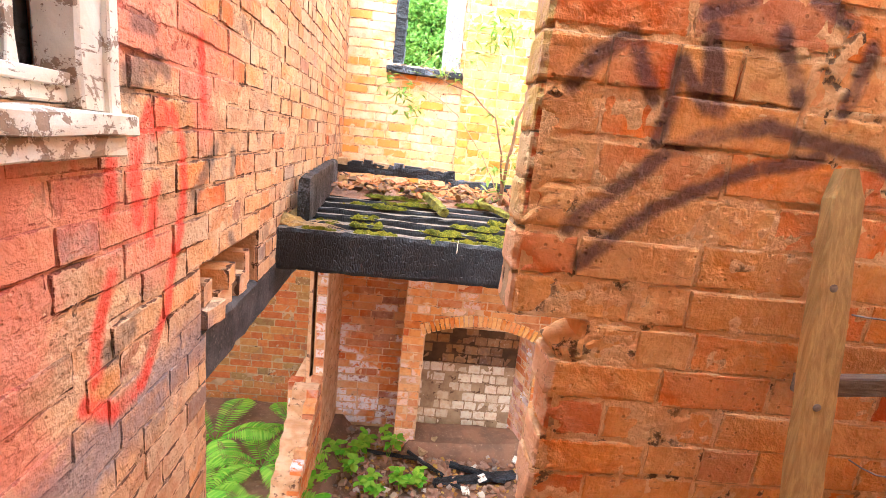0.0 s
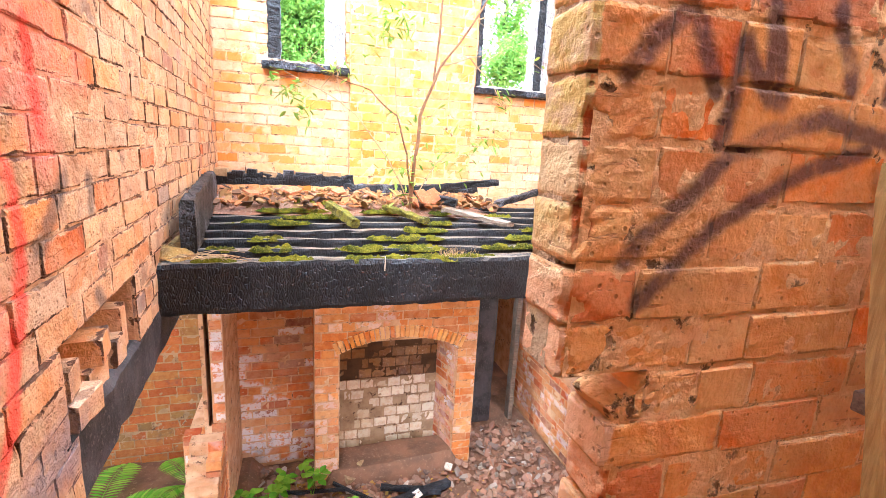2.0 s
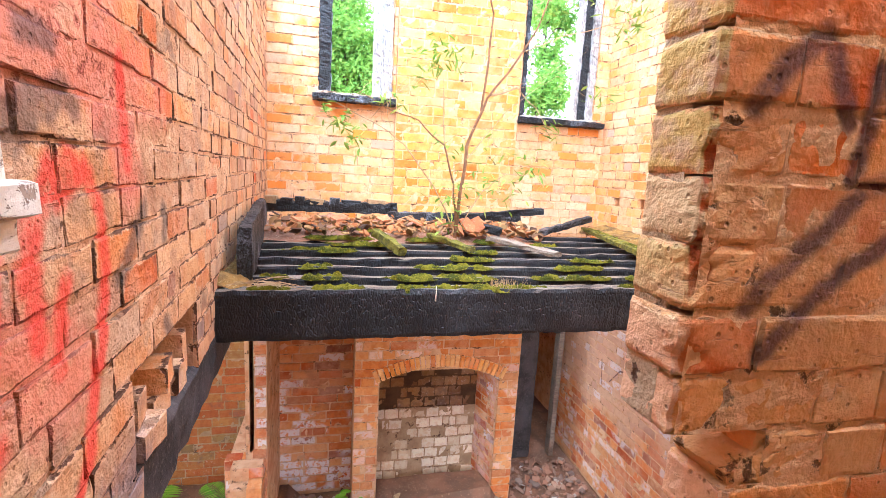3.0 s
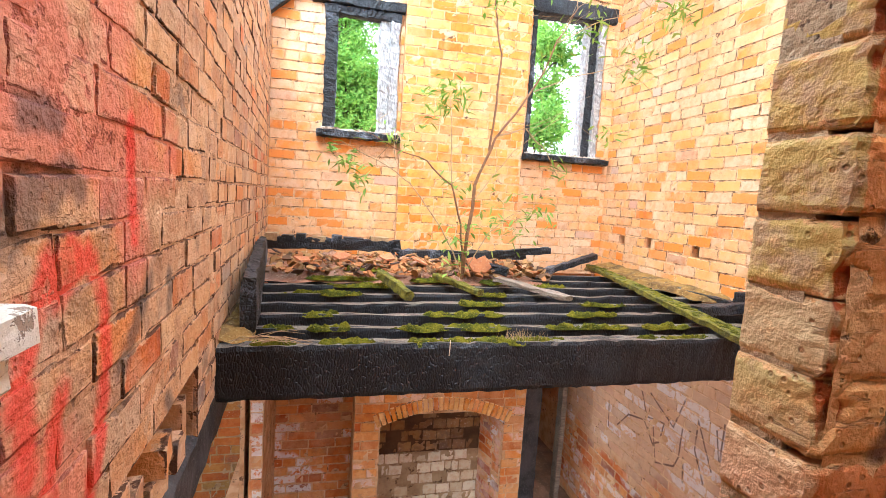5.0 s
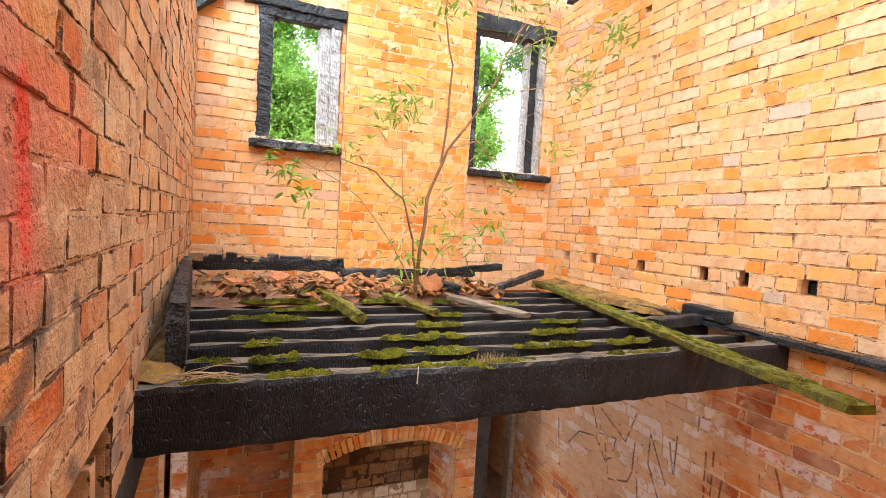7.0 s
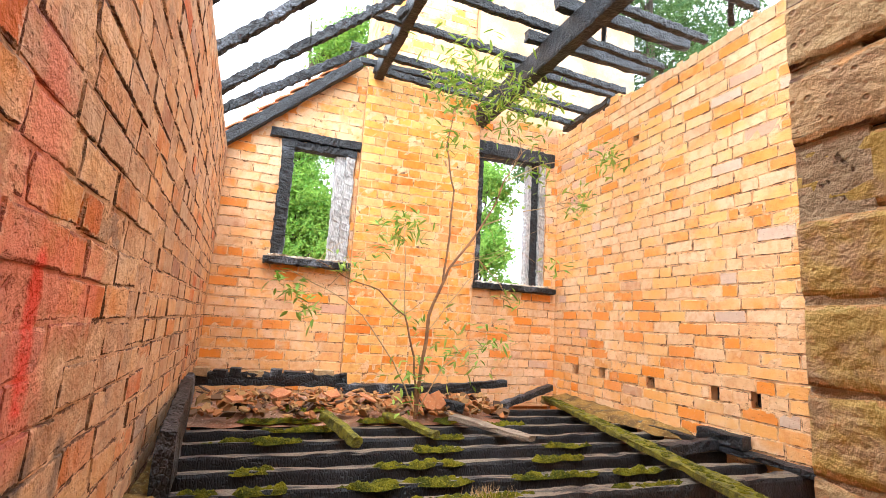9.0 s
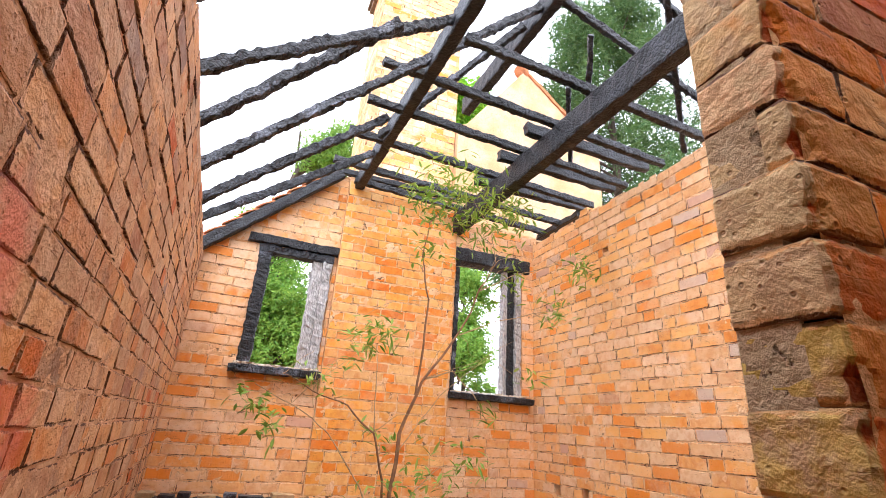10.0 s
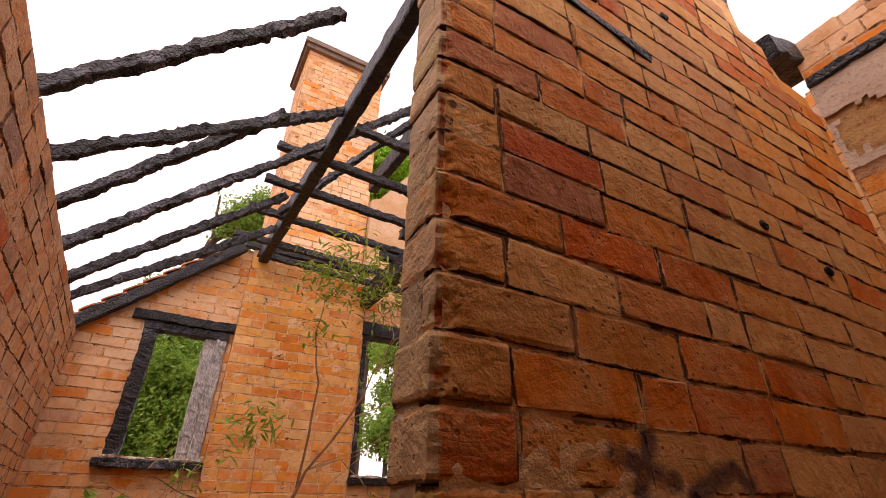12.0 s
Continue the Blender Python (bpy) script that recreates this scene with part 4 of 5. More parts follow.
for i, (y, x1, z1) in enumerate([(3.02, 2.42, 5.36), (3.42, 2.42, 5.36), (3.85, 2.42, 5.36)]):
    tagged(part("ceiling_joist", timber((1.25, y, 5.34), (x1, y + .02, z1), .06, .09, .006, .07, seed=46 + i, notch=.012), M_CHAR), "short thick charred joist end", "joist", "ceiling joists")
for i, (a, b) in enumerate([((1.10, 2.45, 6.02), (2.45, 2.30, 5.33)), ((1.14, 2.0, 6.03), (2.45, 2.1, 5.33)), ((1.3, 1.75, 5.9), (2.45, 2.7, 5.33)), ((1.55, 2.9, 5.75), (1.9, 3.35, 5.40)), ((1.45, 2.5, 5.85), (1.75, 2.95, 5.40))]):
    tagged(part("rafter", timber(a, b, .036, .055, .007, .022, seed=50 + i, notch=.012), M_CHAR), "burnt rafter on the far slope", "rafter", "right slope rafters")
tagged(part("verge_timber", timber((-.88, 4.50, 4.44), (.18, 4.50, 5.42), .07, .09, .006, .07, seed=60), M_CHAR), "charred verge rafter against the gable", "rafter")
tagged(part("chimney_breast_beam", timber((.18, 4.55, 5.475), (1.40, 4.55, 5.475), .06, .05, .006, .07, seed=61), M_CHAR), "charred plate on top of the chimney breast", "beam")
tagged(part("eaves_beam", timber((2.42, 3.9, 5.295), (2.42, 4.6, 5.295), .09, .06, .008, .08, seed=62, notch=.02), M_CHAR), "charred wall plate on the side wall", "beam")

# ---- chimney stack and the gable behind it ----
brick_wall("chimney_stack", plane_pose(0, 4.75, 0), .37, 1.39, 5.4, 8.55, .75, MATS["far"], "tall orange brick chimney stack", focus=(.9, 7), seed=21, cap=200)
brick_wall("stack_side", pose(.37, 4.75, 0, 0, 0, -90), -.75, 0, 5.4, 8.55, .1, MATS["far"], "side of the brick chimney stack", focus=(-.4, 7), seed=22, cap=120)
cap_bm = bmesh.new()
box(cap_bm, .32, 1.44, 4.70, 5.55, 8.55, 8.62)
box(cap_bm, .29, 1.47, 4.67, 5.58, 8.62, 8.69)
box(cap_bm, .34, 1.42, 4.72, 5.53, 8.69, 8.76)
tagged(part("chimney_cap", cap_bm, M_GREYWOOD), "dark corbelled chimney cap", "chimney cap")
gb = bmesh.new()
pts = [(1.40, 5.28), (3.4, 5.28), (3.4, 6.75), (2.27, 7.62), (1.50, 6.55), (1.40, 6.5)]
fr = [gb.verts.new((x, 4.68, z)) for x, z in pts]
bk = [gb.verts.new((x, 4.80, z)) for x, z in pts]
gb.faces.new(fr)
gb.faces.new(bk[::-1])
for i in range(len(pts)):
    j = (i + 1) % len(pts)
    gb.faces.new((fr[j], fr[i], bk[i], bk[j]))
bmesh.ops.recalc_face_normals(gb, faces=gb.faces)
tagged(part("gable_beyond", gb, M_RENDER), "cream rendered parapet gable on the outer wall", "wall", kind="structure")
outer = bmesh.new()
box(outer, 2.55, 3.4, 4.6, 4.82, -.1, 5.27)
tagged(part("wall_wing", outer, M_MORTAR), "plain brick wall of the next wing", "wall", kind="structure")

for i in range(5):
    k = i / 4
    bm = timber((2.27 + .06 + .16 * i, 4.74, 7.60 - .125 * i), (2.27 + .06 + .16 * (i + 1), 4.74, 7.60 - .125 * (i + 1)), .16, .05, .006, .05, seed=i)
    tagged(part("coping_tile", bm, M_TILE), "red clay coping tile on the gable slope", "roof tile", "gable coping tiles")
bm = bmesh.new()
bmesh.ops.create_icosphere(bm, subdivisions=3, radius=.09)
for v in bm.verts:
    v.co = Vector((v.co.x * 1.1, v.co.y, v.co.z * 1.2)) * (1 + .35 * noise.noise(v.co * 14)) + Vector((2.27, 4.74, 7.66))
tagged(part("ridge_stub", bm, M_TILE), "broken red ridge tile bedded on the gable apex", "roof tile")


def cuboid_slab(l, w, t, seed):
    """A small tile with a slight camber and chipped corners."""
    r = random.Random(seed)
    bm = bmesh.new()
    grid = [[bm.verts.new((l * (i / 4 - .5), w * (j / 3 - .5), .008 * math.sin(math.pi * i / 4) + (t if k else 0) + r.uniform(-.001, .001))) for j in range(4) for i in range(5)] for k in (0, 1)]
    for k in (0, 1):
        for j in range(3):
            for i in range(4):
                q = [grid[k][j * 5 + i], grid[k][j * 5 + i + 1], grid[k][j * 5 + i + 6], grid[k][j * 5 + i + 5]]
                bm.faces.new(q if k else q[::-1])
    rim = [0, 1, 2, 3, 4, 9, 14, 19, 18, 17, 16, 15, 10, 5]
    for a, b in zip(rim, rim[1:] + rim[:1]):
        bm.faces.new((grid[0][a], grid[0][b], grid[1][b], grid[1][a]))
    return bm


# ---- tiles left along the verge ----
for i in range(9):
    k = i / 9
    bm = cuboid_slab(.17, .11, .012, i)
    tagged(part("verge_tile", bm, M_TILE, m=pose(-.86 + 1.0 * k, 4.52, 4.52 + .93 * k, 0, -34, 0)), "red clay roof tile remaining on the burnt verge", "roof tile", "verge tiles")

# ---- windows ----
def cuboid(x0, x1, y0, y1, z0, z1, rough=.003, seed=0, step=.06):
    """A squared length of timber along its longest side, with worn arrises."""
    c = [((x0 + x1) / 2, x1 - x0), ((y0 + y1) / 2, y1 - y0), ((z0 + z1) / 2, z1 - z0)]
    k = max(range(3), key=lambda i: c[i][1])
    a, b = [v for v, _ in c], [v for v, _ in c]
    a[k] -= c[k][1] / 2
    b[k] += c[k][1] / 2
    if k == 2:
        return timber(a, b, c[0][1], c[1][1], rough, step, seed, up=(0, 1, 0))
    return timber(a, b, c[1 - k][1], c[2][1], rough, step, seed)


win = thing("window_1", "burnt-out sash window frame, charred black with a pale inner stile", "window", kind="structure", at=(0, 4.58, 3.6))
for nm, dims, mat, lab in [
        ("jamb", (-.385, -.285, 4.555, 4.64, 3.60, 4.60), M_CHAR_GREY, ""), ("jamb", (.145, .225, 4.555, 4.64, 3.60, 4.60), M_SCORCHED, "pale scorched jamb"),
        ("inner_stile", (.065, .15, 4.575, 4.70, 3.62, 4.56), M_SCORCHED, "pale scorched stile"),
        ("head", (-.39, .235, 4.55, 4.64, 4.545, 4.615), M_CHAR, ""), ("lintel", (-.49, .26, 4.535, 4.70, 4.62, 4.70), M_CHAR, "charred timber lintel"),
        ("sill", (-.43, .26, 4.495, 4.72, 3.555, 3.615), M_CHAR_GREY, "charred timber sill"), ("sill_board", (-.40, .24, 4.52, 4.70, 3.612, 3.632), M_PAINTWOOD, "remains of a white sill board")]:
    ob = part(nm, cuboid(*dims, rough=.007, seed=len(win.children), step=.02), mat, win, lab)
    ob.matrix_parent_inverse = Matrix.Translation((0, -4.58, -3.6))
win = thing("window_2", "burnt-out window opening with charred lintel and one standing jamb", "window", kind="structure", at=(1.8, 4.58, 3.6))
for nm, dims, mat, lab in [
        ("jamb", (1.425, 1.470, 4.57, 4.66, 3.56, 4.82), M_CHAR_GREY, ""), ("jamb", (2.03, 2.10, 4.60, 4.68, 3.56, 4.82), M_CHAR, ""),
        ("inner_stile", (1.985, 2.035, 4.62, 4.70, 3.58, 4.82), M_SCORCHED, "pale scorched stile"), ("reveal_board", (2.10, 2.17, 4.575, 4.66, 3.56, 4.82), M_SCORCHED, "peeling white reveal board"),
        ("lintel", (1.36, 2.26, 4.56, 4.72, 4.82, 4.97), M_CHAR, "scorched timber lintel"),
        ("sill", (1.40, 2.27, 4.50, 4.72, 3.51, 3.565), M_CHAR_GREY, "charred timber sill"), ("sill_board", (1.43, 2.2, 4.53, 4.70, 3.562, 3.582), M_PAINTWOOD, "remains of a white sill board")]:
    ob = part(nm, cuboid(*dims, rough=.007, seed=20 + len(win.children), step=.02), mat, win, lab)
    ob.matrix_parent_inverse = Matrix.Translation((-1.8, -4.58, -3.6))

sash = thing("window_3", "old sash window with peeling white paint and dark glass in the side wall", "window", kind="structure")
sash.matrix_basis = M_LEFT
for nm, dims, mat, lab in [
        ("stile", (LU(.845), LU(.93), -.028, .05, 2.985, 4.05), M_PAINTWOOD, ""), ("edge_bead", (LU(.905), LU(.935), -.040, .0, 2.98, 4.05), M_PAINTWOOD, ""), ("stile", (LU(.37), LU(.45), -.028, .05, 2.985, 4.05), M_PAINTWOOD, ""),
        ("head", (LU(.38), LU(.93), -.028, .05, 3.98, 4.06), M_PAINTWOOD, ""), ("bottom_rail", (LU(.45), LU(.845), .0, .045, 2.99, 3.03), M_PAINTWOOD, ""),
        ("glazing_bead", (LU(.45), LU(.84), -.012, .02, 3.022, 3.042), M_PAINTWOOD, ""), ("glazing_bar", (LU(.755), LU(.78), .02, .05, 3.03, 4.0), M_PAINTWOOD, ""),
        ("sill", (LU(.30), LU(.948), -.062, .06, 2.945, 2.985), M_PAINTWOOD, ""), ("sill_apron", (LU(.30), LU(.935), -.045, .0, 2.905, 2.945), M_PAINTWOOD, "scuffed white apron board")]:
    part(nm, cuboid(*dims, rough=.0025, seed=40 + len(sash.children)), mat, sash, lab)
gl = bmesh.new()
box(gl, LU(.44), LU(.86), .06, .066, 3.0, 4.0)
part("pane", gl, M_GLASSDARK, sash, "dark grimy pane")
# Added black sheet; stands for the unlit room behind the pane.
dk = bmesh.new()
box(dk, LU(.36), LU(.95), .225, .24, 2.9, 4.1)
part("dark_room_sheet", dk, M_CHAR, sash, "black sheet added behind the pane for the dark room")

# ---- ladder against the partition ----
lad = thing("ladder", "short home-made softwood ladder leaning on the brick partition", "ladder", at=(.8, .47, 1.45))
inv = Matrix.Translation((-.8, -.47, -1.45))
for a, b, nm in [((.690, .757, 3.025), (.687, .47, 1.45), "stile"), ((.965, .735, 2.845), (.972, .47, 1.45), "stile")]:
    bm = timber(a, b, .058, .026, .0015, .05, seed=70, up=(0, 1, 0))
    for v in bm.verts:
        k = (v.co.z - (a[2] - .05)) / .05
        if k > 0:
            v.co.x = a[0] + (v.co.x - a[0]) * max(.35, 1 - k * k * .65)
    st = part(nm, bm, M_WOOD, lad)
    st.matrix_parent_inverse = inv
    for z in (2.834, 2.638, 2.44):
        k = (a[2] - z) / (a[2] - b[2])
        kn = bmesh.new()
        bmesh.ops.create_icosphere(kn, subdivisions=2, radius=.0075)
        for v in kn.verts:
            v.co = Vector((v.co.x, v.co.y * .35, v.co.z)) + Vector((a[0] + (b[0] - a[0]) * k - .006, a[1] + (b[1] - a[1]) * k - .0135, z))
        o = part("knot", kn, M_GREYWOOD, st, "dark knot")
for z in (2.665, 2.36, 2.05, 1.75):
    y = .757 - (3.025 - z) * .182 + .028
    part("rung", timber((.68, y, z - .01), (.955, y - .003, z + .012), .022, .034, .001, .06, seed=int(z * 10)), M_GREYWOOD, lad, "grey weathered rung").matrix_parent_inverse = inv
wire = bmesh.new()
tube(wire, bend((.72, .70, 2.795), (.94, .70, 2.81), (0, -.01, -.006), 8, 1, .004), .0016, .0016, 5)
part("wire", wire, M_IRON, lad, "thin tying wire").matrix_parent_inverse = inv
wire = bmesh.new()
tube(wire, bend((.72, .63, 2.575), (.93, .64, 2.56), (0, -.02, -.02), 10, 2, .01), .0014, .0014, 5)
part("wire", wire, M_IRON, lad, "thin tying wire").matrix_parent_inverse = inv

# ---- odd pieces on the partition ----
tagged(part("lintel_block", cuboid(.955, 1.26, .762, .87, 3.012, 3.092, .003, 3), M_GREYWOOD), "grey timber lintel over a dark hole in the brick", "lintel")
tagged(part("timber_plate", timber((.44, .785, 4.40), (.78, .785, 4.345), .02, .03, .003, .06, seed=5), M_CHAR), "charred nailing strip set in the brickwork", "board")
# Black lumps put in for the darkness of plug holes in the brick.
for x, z in ((1.05, 3.93), (1.31, 3.875), (.92, 4.62)):
    bm = bmesh.new()
    bmesh.ops.create_icosphere(bm, subdivisions=2, radius=.016)
    for v in bm.verts:
        v.co = Vector((v.co.x * 1.1, v.co.y * .5, v.co.z * .8)) * (1 + .3 * noise.noise(v.co * 90)) + Vector((x, .778, z))
    tagged(part("hole_dark_lump", bm, M_CHAR), "black lump standing in for a dark plug hole in the brick", "plug", "burnt plugs")
for n in (3, 8):
    z = 2.875 + .079 * (n + 3)
    tagged(part("mortar_char", timber((.182, .795, z), (.192, .880, z), .016, .007, .004, .02, seed=n), M_CHAR), "sooty crumbled mortar in a joint", "mortar", "sooty joints")
tagged(part("beam_end", timber((1.70, .84, 5.0), (1.98, .80, 5.06), .16, .12, .006, .04, seed=9), M_CHAR), "charred beam end on top of the wall", "beam")
tagged(part("burnt_batten", timber((1.845, .765, 4.848), (1.845, -.2, 4.85), .03, .045, .006, .03, seed=10), M_CHAR), "charred batten along the plaster", "board")

# loose bricks left in the broken pocket of the side wall
LOOSE = [(1.41, 2.333, .12, .072), (1.42, 2.405, .085, .078), (1.56, 2.333, .12, .075), (1.60, 2.409, .11, .075), (1.74, 2.333, .09, .085), (1.85, 2.333, .07, .15)]
for i, (y, z, w, h) in enumerate(LOOSE):
    me = bpy.data.meshes.new("loose_brick")
    sv, sf = BRICK_SHAPES[i]
    me.from_pydata([(v[0] * w, v[1] * 1.3, v[2] * h) for v in sv], [], sf)
    lay_uv(me, brick_uv(sv))
    me.materials.append(MATS["left"][0])
    ob = new("loose_brick", me)
    ob.matrix_basis = M_LEFT @ pose(LU(y), -.004 + .012 * (i % 3), z - .002, 0, 0, (-7, 5, -4, 8, 0, 3)[i])
    tagged(ob, "loose broken brick in the pocket above the burnt beam", "brick", "loose bricks")

# ---- joist ends, moss and litter on the burnt floor ----
def moss(x0, x1, y, z, w, thick, seed, host=None):
    vs, fs = [], []
    nx, ny = max(6, int((x1 - x0) / .010)), 9
    for i in range(nx + 1):
        u = i / nx
        x = x0 + (x1 - x0) * u
        wide = w * (.55 + .55 * noise.noise(Vector((x * 9, seed, 0)))) * min(1, 5 * min(u, 1 - u) + .1)
        slip = .012 * noise.noise(Vector((x * 7, seed, 4)))
        for j in range(ny + 1):
            v = j / ny
            q = Vector((x, y + slip + (v - .5) * max(.006, wide), 0))
            edge = (1 - (2 * v - 1) ** 2) ** .5 * min(1, 9 * min(u, 1 - u))
            lump = .5 + .6 * noise.noise(q * 16 + Vector((seed, 0, 0))) + .55 * noise.noise(q * 60)
            droop = .02 * max(0, .5 - v) * (wide / w)
            vs.append((q.x, q.y, z - .006 - droop + max(0, edge * lump) * thick))
    for i in range(nx):
        for j in range(ny):
            q = i * (ny + 1) + j
            fs.append((q, q + ny + 1, q + ny + 2, q + 1))
    ob = part("moss_cushion", (vs, [], fs), M_MOSS, host, "yellow-green moss cushion" if host else "")
    for p in ob.data.polygons:
        p.use_smooth = True
    if host is None:
        tagged(ob, "yellow-green moss cushion among the debris", "moss", "moss cushions")


JOIST_Y = [2.29, 2.50, 2.74, 2.98, 3.22, 3.47, 3.75]
for i, (x0, x1, j) in enumerate([(.05, .30, 0), (.32, .74, 0), (-.30, -.12, 0), (1.1, 1.5, 0), (-.55, -.42, 0), (.0, .55, 1), (.75, 1.2, 1), (-.35, -.2, 1), (1.3, 1.55, 1), (-.6, -.45, 1),
                                 (-.4, -.25, 2), (.2, .6, 2), (1.0, 1.3, 2), (.45, .7, 3), (1.2, 1.5, 3), (-.55, -.1, 4), (.6, .8, 4), (-.3, .2, 5)]):
    moss(x0 - .03, x1 + .03, JOIST_Y[j] - .008, 2.514, .084, .034, i * 3.3, JOISTS[j])
rl = random.Random(9)
tu = bmesh.new()
for i in range(60):
    x = .52 + rl.gauss(0, .05)
    a = Vector((x, 2.28 + rl.gauss(0, .015), 2.52))
    tube(tu, [a, a + Vector((rl.gauss(0, .012), rl.gauss(0, .01), rl.uniform(.02, .045)))], .0012, .0004, 3)
tagged(part("grass_tuft", tu, M_STRAW), "small straw-yellow grass tuft in the moss", "grass", kind="stuff")
icicle = bmesh.new()
tube(icicle, [(.198, 2.232, 2.535), (.197, 2.230, 2.50), (.197, 2.231, 2.47)], .0018, .0028, 5)
tagged(part("dripping_thread", icicle, M_PAINTWOOD), "white thread hanging on the burnt beam", "thread")

# mossy plank dirt, ledge slab, twigs
lv, lf = [], []
for j in range(25):
    for i in range(10):
        u, v = i / 9, j / 24
        y = 2.30 + .73 * v
        x = -.655 - .05 * (y - 1.7) - .02 + (.15 - .07 * v) * u
        q = Vector((x, y, 0))
        lv.append((x + .01 * noise.noise(q * 20), y + (.02 * noise.noise(q * 9) if j == 0 else 0), 2.52 + .030 * (1 - u) + .026 * noise.noise(q * 9) + .012 * noise.noise(q * 33) - (.02 if j == 0 or i == 9 else 0)))
for j in range(24):
    for i in range(9):
        q = j * 10 + i
        lf.append((q, q + 1, q + 11, q + 10))
tagged(part("grit_ledge", (lv, [], lf), M_LICHEN), "ochre lichen-stained grit lying on the joist ends", "grit", kind="stuff")
rv, rf = [], []
for j in range(31):
    for i in range(8):
        u, v = i / 7, j / 30
        y, x = 2.95 + 1.45 * v, 2.315 - (.10 + .16 * v) * u
        q = Vector((x, y, 2))
        rv.append((x + .012 * noise.noise(q * 18), y, 2.545 + .055 * (1 - u) * (.5 + .5 * v) + .018 * noise.noise(q * 13) + .01 * noise.noise(q * 40) - (.03 if i == 7 or j == 0 else 0)))
for j in range(30):
    for i in range(7):
        q = j * 8 + i
        rf.append((q, q + 8, q + 9, q + 1))
tagged(part("grit_ledge", (rv, [], rf), M_LICHEN), "ochre mossy grit heaped along the foot of the wall", "grit", kind="stuff")
tw = bmesh.new()
for i in range(16):
    a = (-.66 + rl.uniform(0, .2), 2.22 + rl.uniform(0, .08), 2.535)
    tube(tw, bend(a, (a[0] + rl.uniform(.05, .2), a[1] + rl.uniform(-.05, .05), 2.525 + rl.uniform(0, .02)), (0, 0, .012), 5, i, .01), .0018, .001, 4)
tagged(part("dry_twigs", tw, M_STRAW), "dry twigs and straw on the beam end", "twigs", kind="stuff")

bed_v, bed_f = [], []
bx, by = 60, 26
for j in range(by + 1):
    for i in range(bx + 1):
        x, y = -.74 + 2.05 * i / bx, 3.58 + .72 * j / by
        q = Vector((x, y, 0))
        k = min(1, j / 7) * min(1, (bx - i) / 14)
        h = 2.505 + k * (.04 + .07 * noise.noise(q * 5) + .03 * noise.noise(q * 22) + .05 * (j / by))
        bed_v.append((x + .03 * noise.noise(q * 9), y + (.07 * noise.noise(q * 7) if j == 0 else 0), h))
for j in range(by):
    for i in range(bx):
        q = j * (bx + 1) + i
        bed_f.append((q, q + 1, q + bx + 2, q + bx + 1))
tagged(part("debris_bed", (bed_v, [], bed_f), M_RUBBLE), "heap of crumbled mortar and earth on the joists", "debris", kind="stuff")


def shard(bm, at, size, thick, r, tilt=.5):
    """One broken piece with an angular outline."""
    m = Matrix.LocRotScale(at, Euler((r.gauss(0, tilt), r.gauss(0, tilt), r.uniform(0, 6.3))), None)
    n = r.randint(4, 6)
    ring = [(size * r.uniform(.55, 1) * math.cos(k * math.tau / n + r.uniform(-.3, .3)), size * r.uniform(.4, .9) * math.sin(k * math.tau / n)) for k in range(n)]
    lo, hi = [bm.verts.new(m @ Vector((x, y, 0))) for x, y in ring], [bm.verts.new(m @ Vector((x * .94, y * .94, thick))) for x, y in ring]
    bm.faces.new(hi)
    bm.faces.new(lo[::-1])
    for k in range(n):
        bm.faces.new((lo[k], lo[(k + 1) % n], hi[(k + 1) % n], hi[k]))


def shard_material(name, stops):
    k = Nodes(name)
    c = k.ramp(k.n("ShaderNodeNewGeometry").outputs["Random Per Island"], stops)
    g = k.noise(60, 5, .7)
    c = k.mix(k.math('MULTIPLY', g, .5), c, (.20, .10, .06))
    k.bump([(k.noise(25, 4), .4), (g, .4)], .008)
    return k.done(c, .9, .15)


M_SHARDS = shard_material("tile_shards", [(0, (.52, .20, .06)), (.3, (.40, .15, .05)), (.5, (.48, .28, .10)), (.68, (.30, .18, .07)), (.85, (.16, .09, .05)), (1, (.05, .04, .035))])
M_CHUNKS = shard_material("rubble_chunks", [(0, (.45, .22, .13)), (.4, (.34, .19, .13)), (.65, (.52, .34, .23)), (.85, (.16, .11, .09)), (1, (.70, .60, .48))])
sh = bmesh.new()
for i in range(620):
    x, y = rl.uniform(-.68, 1.3), rl.triangular(3.5, 4.25, 3.85)
    shard(sh, (x, y, 2.545 + .06 * max(0, (y - 3.3)) + rl.uniform(0, .035)), rl.uniform(.014, .06), rl.uniform(.006, .014), rl, .5)
tagged(part("tile_shards", sh, M_SHARDS), "broken terracotta roof tile shards among the debris", "tile shards", kind="stuff")
for i, (x, y, rx, ry, rz) in enumerate([(.72, 3.62, 60, 10, 20), (.80, 3.66, 70, -15, -10), (.62, 3.55, 50, 20, 40), (.35, 3.8, 25, 10, 60), (.12, 3.9, 20, -10, 10), (-.2, 3.95, 15, 10, -30), (.9, 3.8, 40, 10, 80), (-.45, 3.7, 8, 4, 20)]):
    bm = bmesh.new()
    shard(bm, (0, 0, 0), .095, .012, random.Random(i), 0)
    tagged(part("roof_tile", bm, M_TILE, m=pose(x, y, 2.635, rx, ry, rz)), "broken terracotta roof tile propped in the debris", "roof tile", "broken tiles")
